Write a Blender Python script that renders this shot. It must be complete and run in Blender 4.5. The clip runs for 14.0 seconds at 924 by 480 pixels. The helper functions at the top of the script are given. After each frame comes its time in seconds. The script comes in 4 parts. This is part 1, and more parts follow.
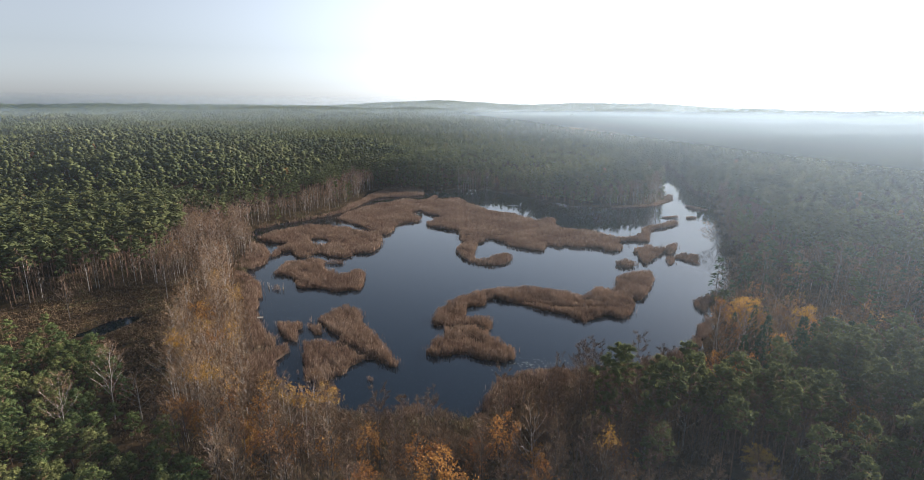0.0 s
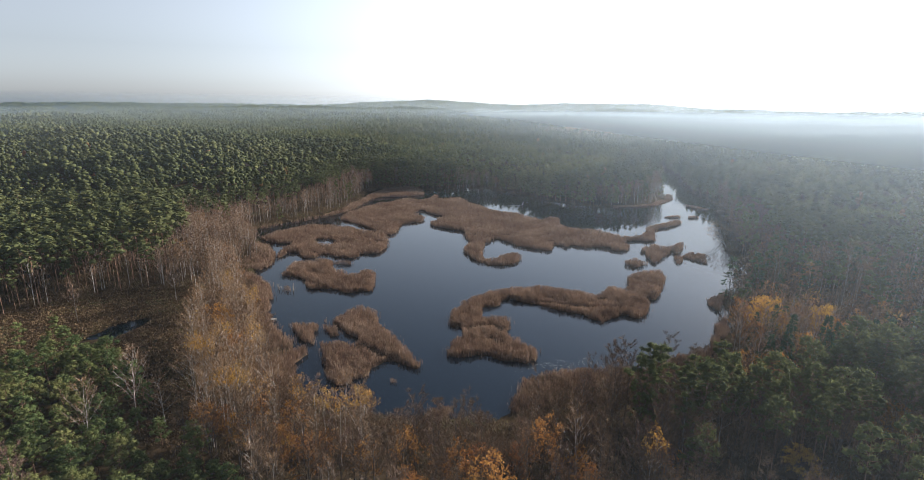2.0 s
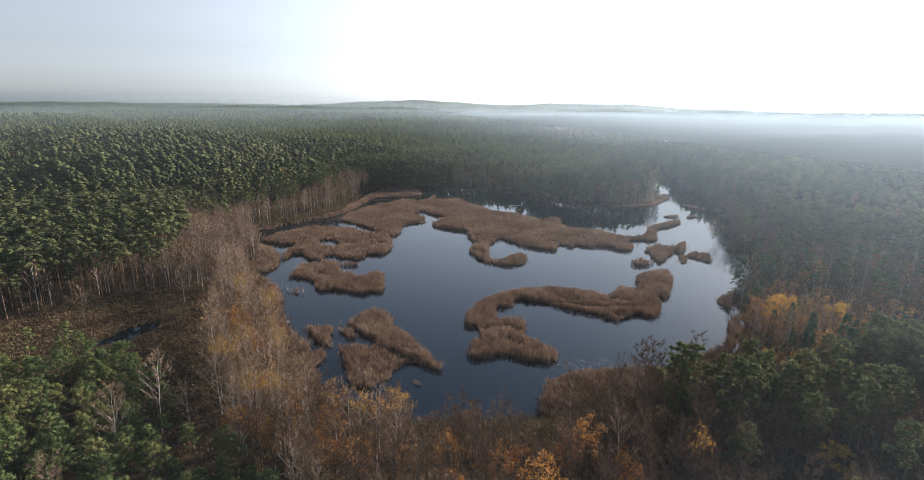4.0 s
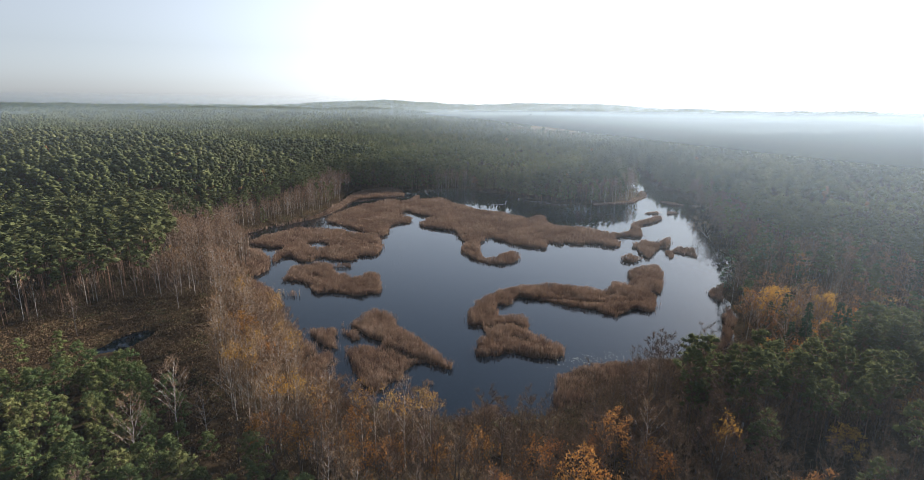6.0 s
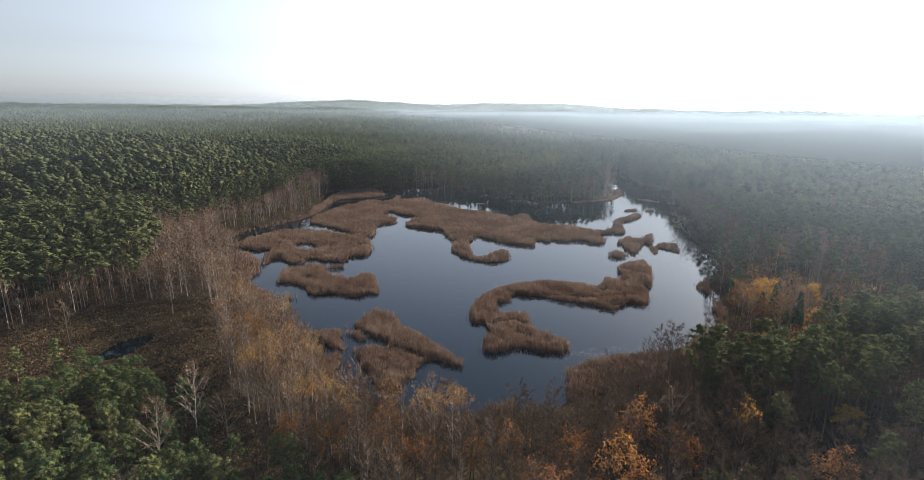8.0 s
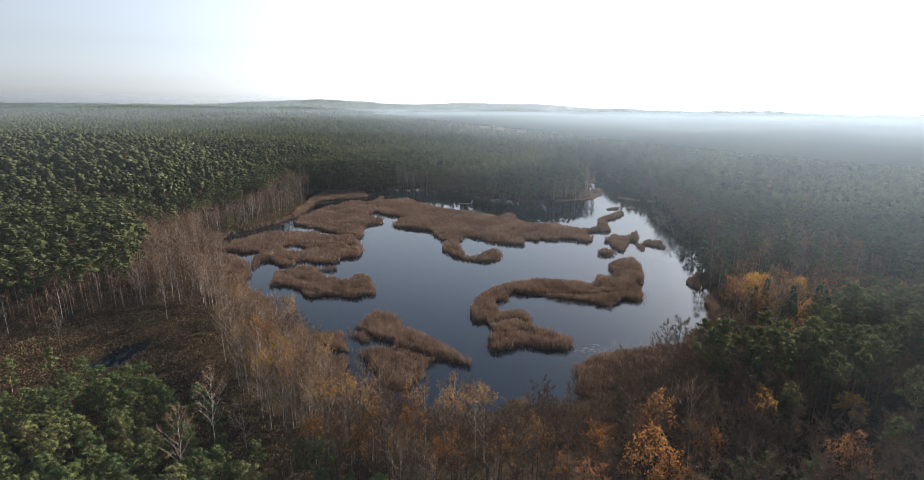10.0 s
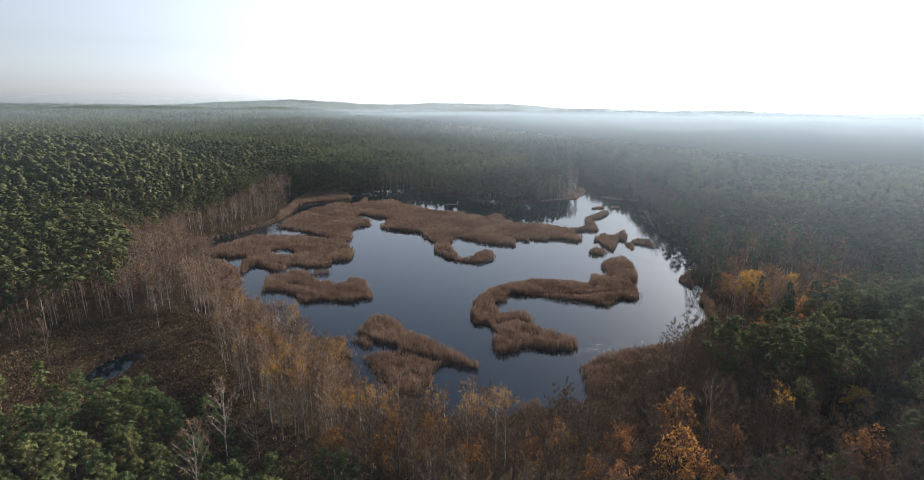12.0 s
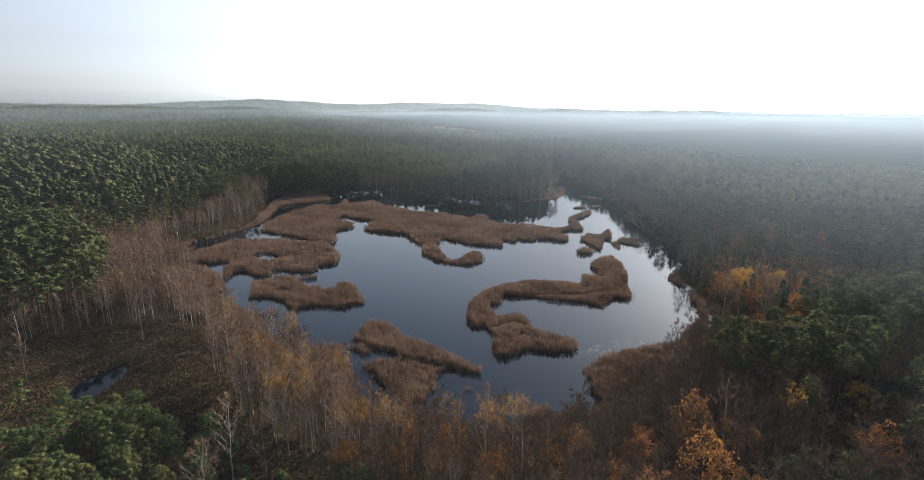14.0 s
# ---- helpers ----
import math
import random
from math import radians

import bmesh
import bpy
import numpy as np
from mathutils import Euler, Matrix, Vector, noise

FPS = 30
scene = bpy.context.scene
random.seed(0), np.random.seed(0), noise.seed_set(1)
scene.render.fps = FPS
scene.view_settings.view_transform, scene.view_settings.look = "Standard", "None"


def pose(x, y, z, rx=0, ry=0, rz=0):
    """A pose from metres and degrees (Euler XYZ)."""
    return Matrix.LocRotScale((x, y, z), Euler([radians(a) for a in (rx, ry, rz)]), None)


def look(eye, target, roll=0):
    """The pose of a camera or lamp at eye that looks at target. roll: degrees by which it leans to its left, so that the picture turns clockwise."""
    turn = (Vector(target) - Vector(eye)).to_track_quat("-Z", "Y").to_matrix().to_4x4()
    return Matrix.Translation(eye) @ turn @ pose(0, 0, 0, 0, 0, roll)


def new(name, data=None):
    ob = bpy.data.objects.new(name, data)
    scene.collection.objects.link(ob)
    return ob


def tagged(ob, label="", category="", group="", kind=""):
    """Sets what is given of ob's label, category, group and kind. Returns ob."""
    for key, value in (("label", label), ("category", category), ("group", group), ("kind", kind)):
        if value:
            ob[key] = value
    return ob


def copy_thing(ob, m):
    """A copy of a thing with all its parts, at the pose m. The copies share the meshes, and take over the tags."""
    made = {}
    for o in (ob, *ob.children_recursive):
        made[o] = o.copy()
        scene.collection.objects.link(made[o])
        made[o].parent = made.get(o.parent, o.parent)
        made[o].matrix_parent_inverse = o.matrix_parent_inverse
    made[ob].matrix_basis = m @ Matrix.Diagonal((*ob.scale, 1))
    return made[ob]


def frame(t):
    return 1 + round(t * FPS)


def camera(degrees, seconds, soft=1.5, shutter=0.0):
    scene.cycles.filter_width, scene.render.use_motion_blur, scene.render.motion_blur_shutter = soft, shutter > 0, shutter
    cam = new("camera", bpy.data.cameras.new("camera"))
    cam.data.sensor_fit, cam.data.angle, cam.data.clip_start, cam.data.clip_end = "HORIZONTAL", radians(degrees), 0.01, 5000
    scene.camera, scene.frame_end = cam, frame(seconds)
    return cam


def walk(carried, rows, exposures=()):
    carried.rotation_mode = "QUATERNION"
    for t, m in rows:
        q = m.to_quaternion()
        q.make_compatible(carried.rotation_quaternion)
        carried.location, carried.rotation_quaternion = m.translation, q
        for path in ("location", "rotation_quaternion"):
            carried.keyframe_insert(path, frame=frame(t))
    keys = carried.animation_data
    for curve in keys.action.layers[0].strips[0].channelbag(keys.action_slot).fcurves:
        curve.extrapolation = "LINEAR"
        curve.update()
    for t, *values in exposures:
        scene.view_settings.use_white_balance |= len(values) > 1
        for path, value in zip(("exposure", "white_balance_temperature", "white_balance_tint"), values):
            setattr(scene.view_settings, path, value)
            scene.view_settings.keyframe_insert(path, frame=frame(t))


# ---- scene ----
cam = camera(83.1, 14.0, soft=0.6)
PATH = [
    (0, (-1.52, 1.406, 74.957), (-1.507, 3.343, 74.458), 0.3),
    (0.5, (-4.023, 1.85, 74.873), (-3.993, 3.787, 74.374), 0.4),
    (1, (-6.475, 2.293, 74.759), (-6.434, 4.229, 74.261), 0.4),
    (1.5, (-8.902, 2.727, 74.613), (-8.854, 4.663, 74.114), 0.5),
    (2, (-11.335, 3.124, 74.495), (-11.28, 5.06, 73.996), 0.5),
    (2.5, (-13.761, 3.525, 74.446), (-13.694, 5.461, 73.948), 0.4),
    (3, (-16.297, 3.848, 74.406), (-16.22, 5.783, 73.908), 0.5),
    (5.5, (-29.662, 4.254, 74.346), (-29.476, 6.182, 73.849), 0.4),
    (6, (-32.545, 4.264, 74.332), (-32.325, 6.189, 73.834), 0.4),
    (6.5, (-35.496, 4.237, 74.314), (-35.241, 6.158, 73.817), 0.4),
    (7, (-38.532, 4.191, 74.294), (-38.245, 6.107, 73.797), 0.4),
    (7.5, (-41.629, 4.144, 74.265), (-41.312, 6.055, 73.768), 0.5),
    (8, (-44.669, 4.121, 74.21), (-44.326, 6.028, 73.713), 0.4),
    (8.5, (-47.442, 4.281, 74.18), (-47.075, 6.183, 73.683), 0.5),
    (11, (-59.423, 6.94, 74.424), (-58.927, 8.813, 73.927), 0.3),
    (11.5, (-61.463, 7.958, 74.467), (-60.948, 9.826, 73.97), 0.3),
    (12, (-63.346, 9.231, 74.531), (-62.803, 11.091, 74.035), 0.4),
    (12.5, (-65.152, 10.553, 74.588), (-64.582, 12.405, 74.091), 0.4),
    (13, (-66.961, 11.912, 74.64), (-66.362, 13.754, 74.144), 0.4),
    (13.5, (-68.746, 13.231, 74.694), (-68.122, 15.065, 74.198), 0.4),
    (14, (-70.52, 14.452, 74.737), (-69.875, 16.279, 74.241), 0.4),
]
walk(cam, [(t, look(eye, target, roll)) for t, eye, target, roll in PATH], [(0.0, 1.16, 5850, 10), (7.0, 1.14, 5850, 10), (14.0, 0.96, 5850, 10)])

# ---- world, sun, exposure ----
SUN_AZ, SUN_EL = radians(52.0), radians(21.0)      # azimuth from +y towards +x
world = bpy.data.worlds.new("sky")
scene.world = world
world.use_nodes = True
wn = world.node_tree.nodes
sky = wn.new("ShaderNodeTexSky")
sky.sky_type, sky.sun_disc = "NISHITA", False
sky.sun_elevation, sky.sun_rotation = SUN_EL, SUN_AZ
sky.air_density, sky.dust_density, sky.ozone_density = 1.0, 1.0, 1.6
wn["Background"].inputs["Strength"].default_value = 0.095
pale = wn.new("ShaderNodeHueSaturation")      # thin haze washes the blue out
place = wn.new("ShaderNodeTexCoord")
split = wn.new("ShaderNodeSeparateXYZ")
world.node_tree.links.new(place.outputs["Generated"], split.inputs[0])
for socket, low, high in (("Saturation", 0.24, 0.75), ("Value", 0.70, 0.38)):
    fade = wn.new("ShaderNodeMapRange")
    fade.interpolation_type = "SMOOTHSTEP"
    for key, value in (("From Min", 0.12), ("From Max", 0.58), ("To Min", low), ("To Max", high)):
        fade.inputs[key].default_value = value
    world.node_tree.links.new(split.outputs["Z"], fade.inputs["Value"])
    world.node_tree.links.new(fade.outputs[0], pale.inputs[socket])
world.node_tree.links.new(sky.outputs["Color"], pale.inputs["Color"])
near_sun = wn.new("ShaderNodeVectorMath")          # haze lit up round the sun
near_sun.operation = "DOT_PRODUCT"
near_sun.inputs[1].default_value = (math.sin(SUN_AZ) * math.cos(SUN_EL), math.cos(SUN_AZ) * math.cos(SUN_EL), math.sin(SUN_EL))
world.node_tree.links.new(place.outputs["Generated"], near_sun.inputs[0])
glow, both = wn.new("ShaderNodeMapRange"), wn.new("ShaderNodeMath")
glow.interpolation_type = "SMOOTHSTEP"
for key, value in (("From Min", 0.0), ("From Max", 1.0), ("To Min", 0.0), ("To Max", 0.62)):
    glow.inputs[key].default_value = value
world.node_tree.links.new(near_sun.outputs["Value"], glow.inputs["Value"])
world.node_tree.links.new(fade.outputs[0], both.inputs[0])
world.node_tree.links.new(glow.outputs[0], both.inputs[1])
world.node_tree.links.new(both.outputs[0], pale.inputs["Value"])
world.node_tree.links.new(pale.outputs["Color"], wn["Background"].inputs["Color"])
sun = new("sun", bpy.data.lights.new("sun", "SUN"))
sun.data.energy, sun.data.angle, sun.data.color = 4.8, radians(1.5), (1.0, 0.86, 0.68)
SUN_WAY = Vector((math.sin(SUN_AZ) * math.cos(SUN_EL), math.cos(SUN_AZ) * math.cos(SUN_EL), math.sin(SUN_EL)))
sun.matrix_world = Matrix.Translation((0, 0, 300)) @ SUN_WAY.to_track_quat("Z", "Y").to_matrix().to_4x4()


# ---- materials ----
def shader(name):
    m = bpy.data.materials.new(name)
    m.use_nodes = True
    t = m.node_tree
    return m, t.nodes, t.links, t.nodes["Principled BSDF"]


def ramp(nodes, stops):
    r = nodes.new("ShaderNodeValToRGB")
    e = r.color_ramp.elements
    while len(e) < len(stops):
        e.new(0.5)
    for k, (pos, c) in enumerate(stops):
        e[k].position, e[k].color = pos, (*c, 1)
    return r


def leafy(name, stops, through_light=0.3, rough=0.85, per_mesh=False, grain=0.35, gloss=0.06, relief=0.0, fine=0.45):
    """Foliage: colour by tree, varied in clumps by noise, part of the light passes through."""
    m, n, l, p = shader(name)
    if per_mesh:
        src = n.new("ShaderNodeAttribute")
        src.attribute_name = "tint"
        val = src.outputs["Fac"]
    else:
        val = n.new("ShaderNodeObjectInfo").outputs["Random"]
    r = ramp(n, stops)
    l.new(val, r.inputs["Fac"])
    geo = n.new("ShaderNodeNewGeometry")
    nz = n.new("ShaderNodeTexNoise")
    nz.inputs["Scale"].default_value, nz.inputs["Detail"].default_value = fine, 3
    l.new(geo.outputs["Position"], nz.inputs["Vector"])
    mul = n.new("ShaderNodeMath")
    mul.operation = "MULTIPLY_ADD"
    mul.inputs[1].default_value, mul.inputs[2].default_value = grain * 2, 1 - grain
    isl = n.new("ShaderNodeMath")
    isl.operation = "MULTIPLY_ADD"
    isl.inputs[1].default_value, isl.inputs[2].default_value = 0.6, -0.3
    l.new(geo.outputs["Random Per Island"], isl.inputs[0])
    add = n.new("ShaderNodeMath")
    l.new(nz.outputs["Fac"], add.inputs[0])
    l.new(isl.outputs[0], add.inputs[1])
    l.new(add.outputs[0], mul.inputs[0])
    mix = n.new("ShaderNodeVectorMath")
    mix.operation = "SCALE"
    l.new(r.outputs["Color"], mix.inputs[0])
    l.new(mul.outputs[0], mix.inputs["Scale"])
    l.new(mix.outputs[0], p.inputs["Base Color"])
    p.inputs["Roughness"].default_value = rough
    p.inputs["Specular IOR Level"].default_value = gloss
    if relief:
        shoots = n.new("ShaderNodeTexNoise")
        shoots.inputs["Scale"].default_value, shoots.inputs["Detail"].default_value = 1.1, 2
        l.new(geo.outputs["Position"], shoots.inputs["Vector"])
        bump = n.new("ShaderNodeBump")
        bump.inputs["Strength"].default_value, bump.inputs["Distance"].default_value = relief, 1.2
        l.new(shoots.outputs["Fac"], bump.inputs["Height"])
        l.new(bump.outputs[0], p.inputs["Normal"])
    if through_light > 0:
        tr = n.new("ShaderNodeBsdfTranslucent")
        l.new(mix.outputs[0], tr.inputs["Color"])
        ms = n.new("ShaderNodeMixShader")
        ms.inputs[0].default_value = through_light
        l.new(p.outputs[0], ms.inputs[1])
        l.new(tr.outputs[0], ms.inputs[2])
        l.new(ms.outputs[0], n["Material Output"].inputs["Surface"])
    return m


PINE = [(0.0, (0.080, 0.092, 0.040)), (0.35, (0.106, 0.118, 0.048)), (0.7, (0.130, 0.138, 0.055)), (1.0, (0.152, 0.153, 0.062))]
YOUNG = [(0.0, (0.100, 0.132, 0.050)), (0.6, (0.138, 0.158, 0.056)), (1.0, (0.170, 0.172, 0.064))]
TWIG = [(0.0, (0.124, 0.075, 0.044)), (0.4, (0.158, 0.103, 0.061)), (0.75, (0.184, 0.127, 0.080)), (1.0, (0.153, 0.097, 0.076))]
BIRCHTWIG = [(0.0, (0.230, 0.136, 0.069)), (0.5, (0.267, 0.171, 0.093)), (1.0, (0.218, 0.143, 0.093))]
RUST = [(0.0, (0.340, 0.150, 0.044)), (0.5, (0.390, 0.195, 0.054)), (1.0, (0.260, 0.122, 0.052))]
GOLD = [(0.0, (0.480, 0.250, 0.045)), (1.0, (0.520, 0.320, 0.060))]
SPRUCE = [(0.0, (0.032, 0.060, 0.032)), (1.0, (0.045, 0.075, 0.036))]
NEAR_PINE = [(0.0, (0.098, 0.110, 0.045)), (0.5, (0.116, 0.128, 0.051)), (1.0, (0.142, 0.148, 0.059))]
mat_pine = leafy("pine_needles", NEAR_PINE, 0.45, gloss=0.02)
mat_pine_wood = leafy("pine_needles_wood", PINE, 0.42, 0.95, per_mesh=True, gloss=0.02, relief=0.15, fine=0.7)
mat_far_pine = leafy("pine_needles_far", PINE, 0.42, 0.95, per_mesh=True, gloss=0.0, grain=0.3)
mat_young = leafy("young_pine_needles", YOUNG, 0.42, gloss=0.03)
mat_young_wood = leafy("young_pine_needles_wood", YOUNG, 0.42, gloss=0.02, per_mesh=True)
mat_spruce = leafy("spruce_needles", SPRUCE)
mat_twig = leafy("alder_twigs", TWIG, 0.0, 0.8)
mat_twig_wood = leafy("alder_twigs_wood", TWIG, 0.0, 0.8, per_mesh=True)
mat_btwig = leafy("birch_twigs", BIRCHTWIG, 0.0, 0.8)
mat_btwig_wood = leafy("birch_twigs_wood", [(0.0, (0.238, 0.148, 0.092)), (0.5, (0.273, 0.184, 0.120)), (1.0, (0.233, 0.168, 0.128))], 0.0, 0.8, per_mesh=True)
mat_rust = leafy("rust_leaves", RUST, 0.35)
mat_gold = leafy("gold_leaves", GOLD, 0.35)
mat_autumn = leafy("autumn_leaves_wood", [(0.0, (0.200, 0.105, 0.062)), (0.5, (0.270, 0.140, 0.060)), (0.9, (0.330, 0.200, 0.070)), (1.0, (0.440, 0.290, 0.070))], 0.35, per_mesh=True)
mat_reed = leafy("reed_stalks", [(0.0, (0.112, 0.072, 0.054)), (0.4, (0.192, 0.124, 0.087)), (0.75, (0.251, 0.170, 0.119)), (1.0, (0.316, 0.230, 0.168))], 0.2, 0.7, per_mesh=True)
mat_thatch = leafy("wet_reed_litter", [(0.0, (0.050, 0.036, 0.024)), (1.0, (0.105, 0.072, 0.046))], 0.0, 0.9, per_mesh=True)


def bark(name, lo, hi, scale, stretch, rough=0.85):
    m, n, l, p = shader(name)
    co = n.new("ShaderNodeTexCoord")
    mp = n.new("ShaderNodeMapping")
    mp.inputs["Scale"].default_value = (1, 1, stretch)
    l.new(co.outputs["Object"], mp.inputs["Vector"])
    nz = n.new("ShaderNodeTexNoise")
    nz.inputs["Scale"].default_value, nz.inputs["Detail"].default_value = scale, 4
    l.new(mp.outputs[0], nz.inputs["Vector"])
    r = ramp(n, [(0.35, lo), (0.62, hi)])
    l.new(nz.outputs["Fac"], r.inputs["Fac"])
    l.new(r.outputs["Color"], p.inputs["Base Color"])
    p.inputs["Roughness"].default_value = rough
    b = n.new("ShaderNodeBump")
    b.inputs["Strength"].default_value = 0.5
    l.new(nz.outputs["Fac"], b.inputs["Height"])
    l.new(b.outputs[0], p.inputs["Normal"])
    return m


mat_pinebark = bark("pine_bark", (0.10, 0.060, 0.040), (0.27, 0.150, 0.085), 3.0, 0.4)
mat_alderbark = bark("alder_bark", (0.055, 0.043, 0.034), (0.12, 0.094, 0.074), 4.0, 0.5)
mat_birchbark = bark("birch_bark", (0.16, 0.130, 0.105), (0.56, 0.500, 0.430), 1.2, 2.5, 0.6)
mat_deadwood = bark("dead_wood", (0.13, 0.110, 0.090), (0.34, 0.300, 0.250), 5.0, 0.6)


def ground_material():
    m, n, l, p = shader("forest_floor")
    geo = n.new("ShaderNodeNewGeometry")
    big = n.new("ShaderNodeTexNoise")
    big.inputs["Scale"].default_value, big.inputs["Detail"].default_value = 0.06, 6
    fine = n.new("ShaderNodeTexNoise")
    fine.inputs["Scale"].default_value, fine.inputs["Detail"].default_value = 0.9, 8
    for k in (big, fine):
        l.new(geo.outputs["Position"], k.inputs["Vector"])
    a = ramp(n, [(0.3, (0.025, 0.021, 0.013)), (0.5, (0.049, 0.035, 0.021)), (0.62, (0.060, 0.045, 0.025)), (0.75, (0.036, 0.038, 0.018))])
    b = ramp(n, [(0.3, (0.45, 0.42, 0.40)), (0.7, (1.25, 1.2, 1.1))])
    l.new(big.outputs["Fac"], a.inputs["Fac"])
    l.new(fine.outputs["Fac"], b.inputs["Fac"])
    mx = n.new("ShaderNodeVectorMath")
    mx.operation = "MULTIPLY"
    l.new(a.outputs["Color"], mx.inputs[0])
    l.new(b.outputs["Color"], mx.inputs[1])
    l.new(mx.outputs[0], p.inputs["Base Color"])
    p.inputs["Roughness"].default_value, p.inputs["Specular IOR Level"].default_value = 1.0, 0.02
    bp = n.new("ShaderNodeBump")
    bp.inputs["Strength"].default_value, bp.inputs["Distance"].default_value = 0.8, 0.4
    l.new(fine.outputs["Fac"], bp.inputs["Height"])
    l.new(bp.outputs[0], p.inputs["Normal"])
    return m


def water_material():
    m, n, l, p = shader("lake_water")
    p.inputs["Base Color"].default_value = (0.003, 0.006, 0.010, 1)
    p.inputs["IOR"].default_value = 1.33
    geo = n.new("ShaderNodeNewGeometry")
    rip = n.new("ShaderNodeTexNoise")
    rip.inputs["Scale"].default_value, rip.inputs["Detail"].default_value = 1.4, 3
    patch = n.new("ShaderNodeTexNoise")
    patch.inputs["Scale"].default_value, patch.inputs["Detail"].default_value = 0.018, 3
    for k in (rip, patch):
        l.new(geo.outputs["Position"], k.inputs["Vector"])
    r = ramp(n, [(0.35, (0.02, 0.02, 0.02)), (0.7, (0.11, 0.11, 0.11))])
    l.new(patch.outputs["Fac"], r.inputs["Fac"])
    l.new(r.outputs["Color"], p.inputs["Roughness"])
    b = n.new("ShaderNodeBump")
    b.inputs["Strength"].default_value, b.inputs["Distance"].default_value = 0.05, 0.05
    l.new(rip.outputs["Fac"], b.inputs["Height"])
    l.new(b.outputs[0], p.inputs["Normal"])
    return m


mat_ground, mat_water = ground_material(), water_material()

# ---- plan ----
rng = np.random.default_rng(7)
SHORE_SOUTH_EAST = [(-52, 131), (-43, 125), (-36, 121), (-24, 117), (-1, 116), (7, 124), (13, 133), (26, 136), (40, 137), (60, 141), (73, 150), (80, 161),
                    (89, 173), (97, 196), (113, 209), (128, 233), (138, 270), (152, 296), (168, 338), (197, 400), (209, 473), (231, 552), (250, 625)]
SHORE_NORTH_WEST = [(236, 622), (207, 575), (192, 490), (178, 448), (162, 414), (119, 391), (81, 402), (54, 437), (36, 464), (16, 478), (-11, 473), (-38, 466), (-70, 480),
                    (-82, 445), (-82, 412), (-90, 380), (-102, 355), (-116, 335), (-128, 314), (-115, 284), (-101, 258), (-101, 238), (-96, 222), (-87, 205), (-80, 180), (-73, 167), (-63, 158), (-58, 148), (-57, 138)]
CLEARING = [(-178, 158), (-150, 196), (-113, 207), (-98, 186), (-92, 160), (-84, 134), (-66, 110), (-74, 106), (-96, 134), (-112, 147), (-140, 144)]
POND = [(-129, 162), (-126, 172), (-119, 179), (-116, 175), (-119, 166), (-124, 157)]


def rounded(points, per=6):
    """A closed smooth line through a plan's corner points."""
    p = np.array(points, float)
    a, b, c, d = np.roll(p, 1, 0), p, np.roll(p, -1, 0), np.roll(p, -2, 0)
    out = []
    for s in np.linspace(0, 1, per, endpoint=False):
        out.append(0.5 * (2 * b + (c - a) * s + (2 * a - 5 * b + 4 * c - d) * s**2 + (3 * b - a - 3 * c + d) * s**3))
    return np.stack(out, 1).reshape(-1, 2)


def edge_distance(x, y, outline):
    """Distance to a closed outline, negative inside."""
    x, y = np.asarray(x, float), np.asarray(y, float)
    best, inside = np.full(x.shape, 1e9), np.zeros(x.shape, bool)
    for (ax, ay), (bx, by) in zip(outline, np.roll(outline, -1, 0)):
        dx, dy = bx - ax, by - ay
        s = np.clip(((x - ax) * dx + (y - ay) * dy) / (dx * dx + dy * dy + 1e-9), 0, 1)
        best = np.minimum(best, np.hypot(x - ax - s * dx, y - ay - s * dy))
        if dy:
            inside ^= ((ay > y) != (by > y)) & (x < (y - ay) / dy * dx + ax)
    return np.where(inside, -best, best)


def stroke_distance(x, y, strokes):
    """Distance to a bed drawn as thick strokes of (x, y, half width), negative inside."""
    best = np.full(np.shape(x), 1e9)
    for line in strokes:
        line = line if len(line) > 1 else [line[0], line[0]]
        for (ax, ay, ar), (bx, by, br) in zip(line, line[1:]):
            dx, dy = bx - ax, by - ay
            s = np.clip(((x - ax) * dx + (y - ay) * dy) / (dx * dx + dy * dy + 1e-9), 0, 1)
            best = np.minimum(best, np.hypot(x - ax - s * dx, y - ay - s * dy) - ar - (br - ar) * s)
    return best


def ripple(x, y, size, seed=0.0):
    """Cheap smooth noise, about -1 to 1."""
    u, v = np.asarray(x) / size + seed * 1.7, np.asarray(y) / size - seed * 2.3
    return (np.sin(u + 1.3 * np.sin(0.7 * v + seed)) + np.sin(1.13 * v + 1.1 * np.sin(0.83 * u - seed)) + 0.6 * np.sin(2.1 * u + 1.7 * v) + 0.5 * np.sin(-1.9 * u + 2.6 * v + seed)) / 2.6


LAKE, OPEN, POOL = rounded(SHORE_SOUTH_EAST + SHORE_NORTH_WEST), rounded(CLEARING), rounded(POND)


def lake_distance(x, y):
    return edge_distance(x, y, LAKE) + 1.2 * ripple(x, y, 4.0, 2.0)


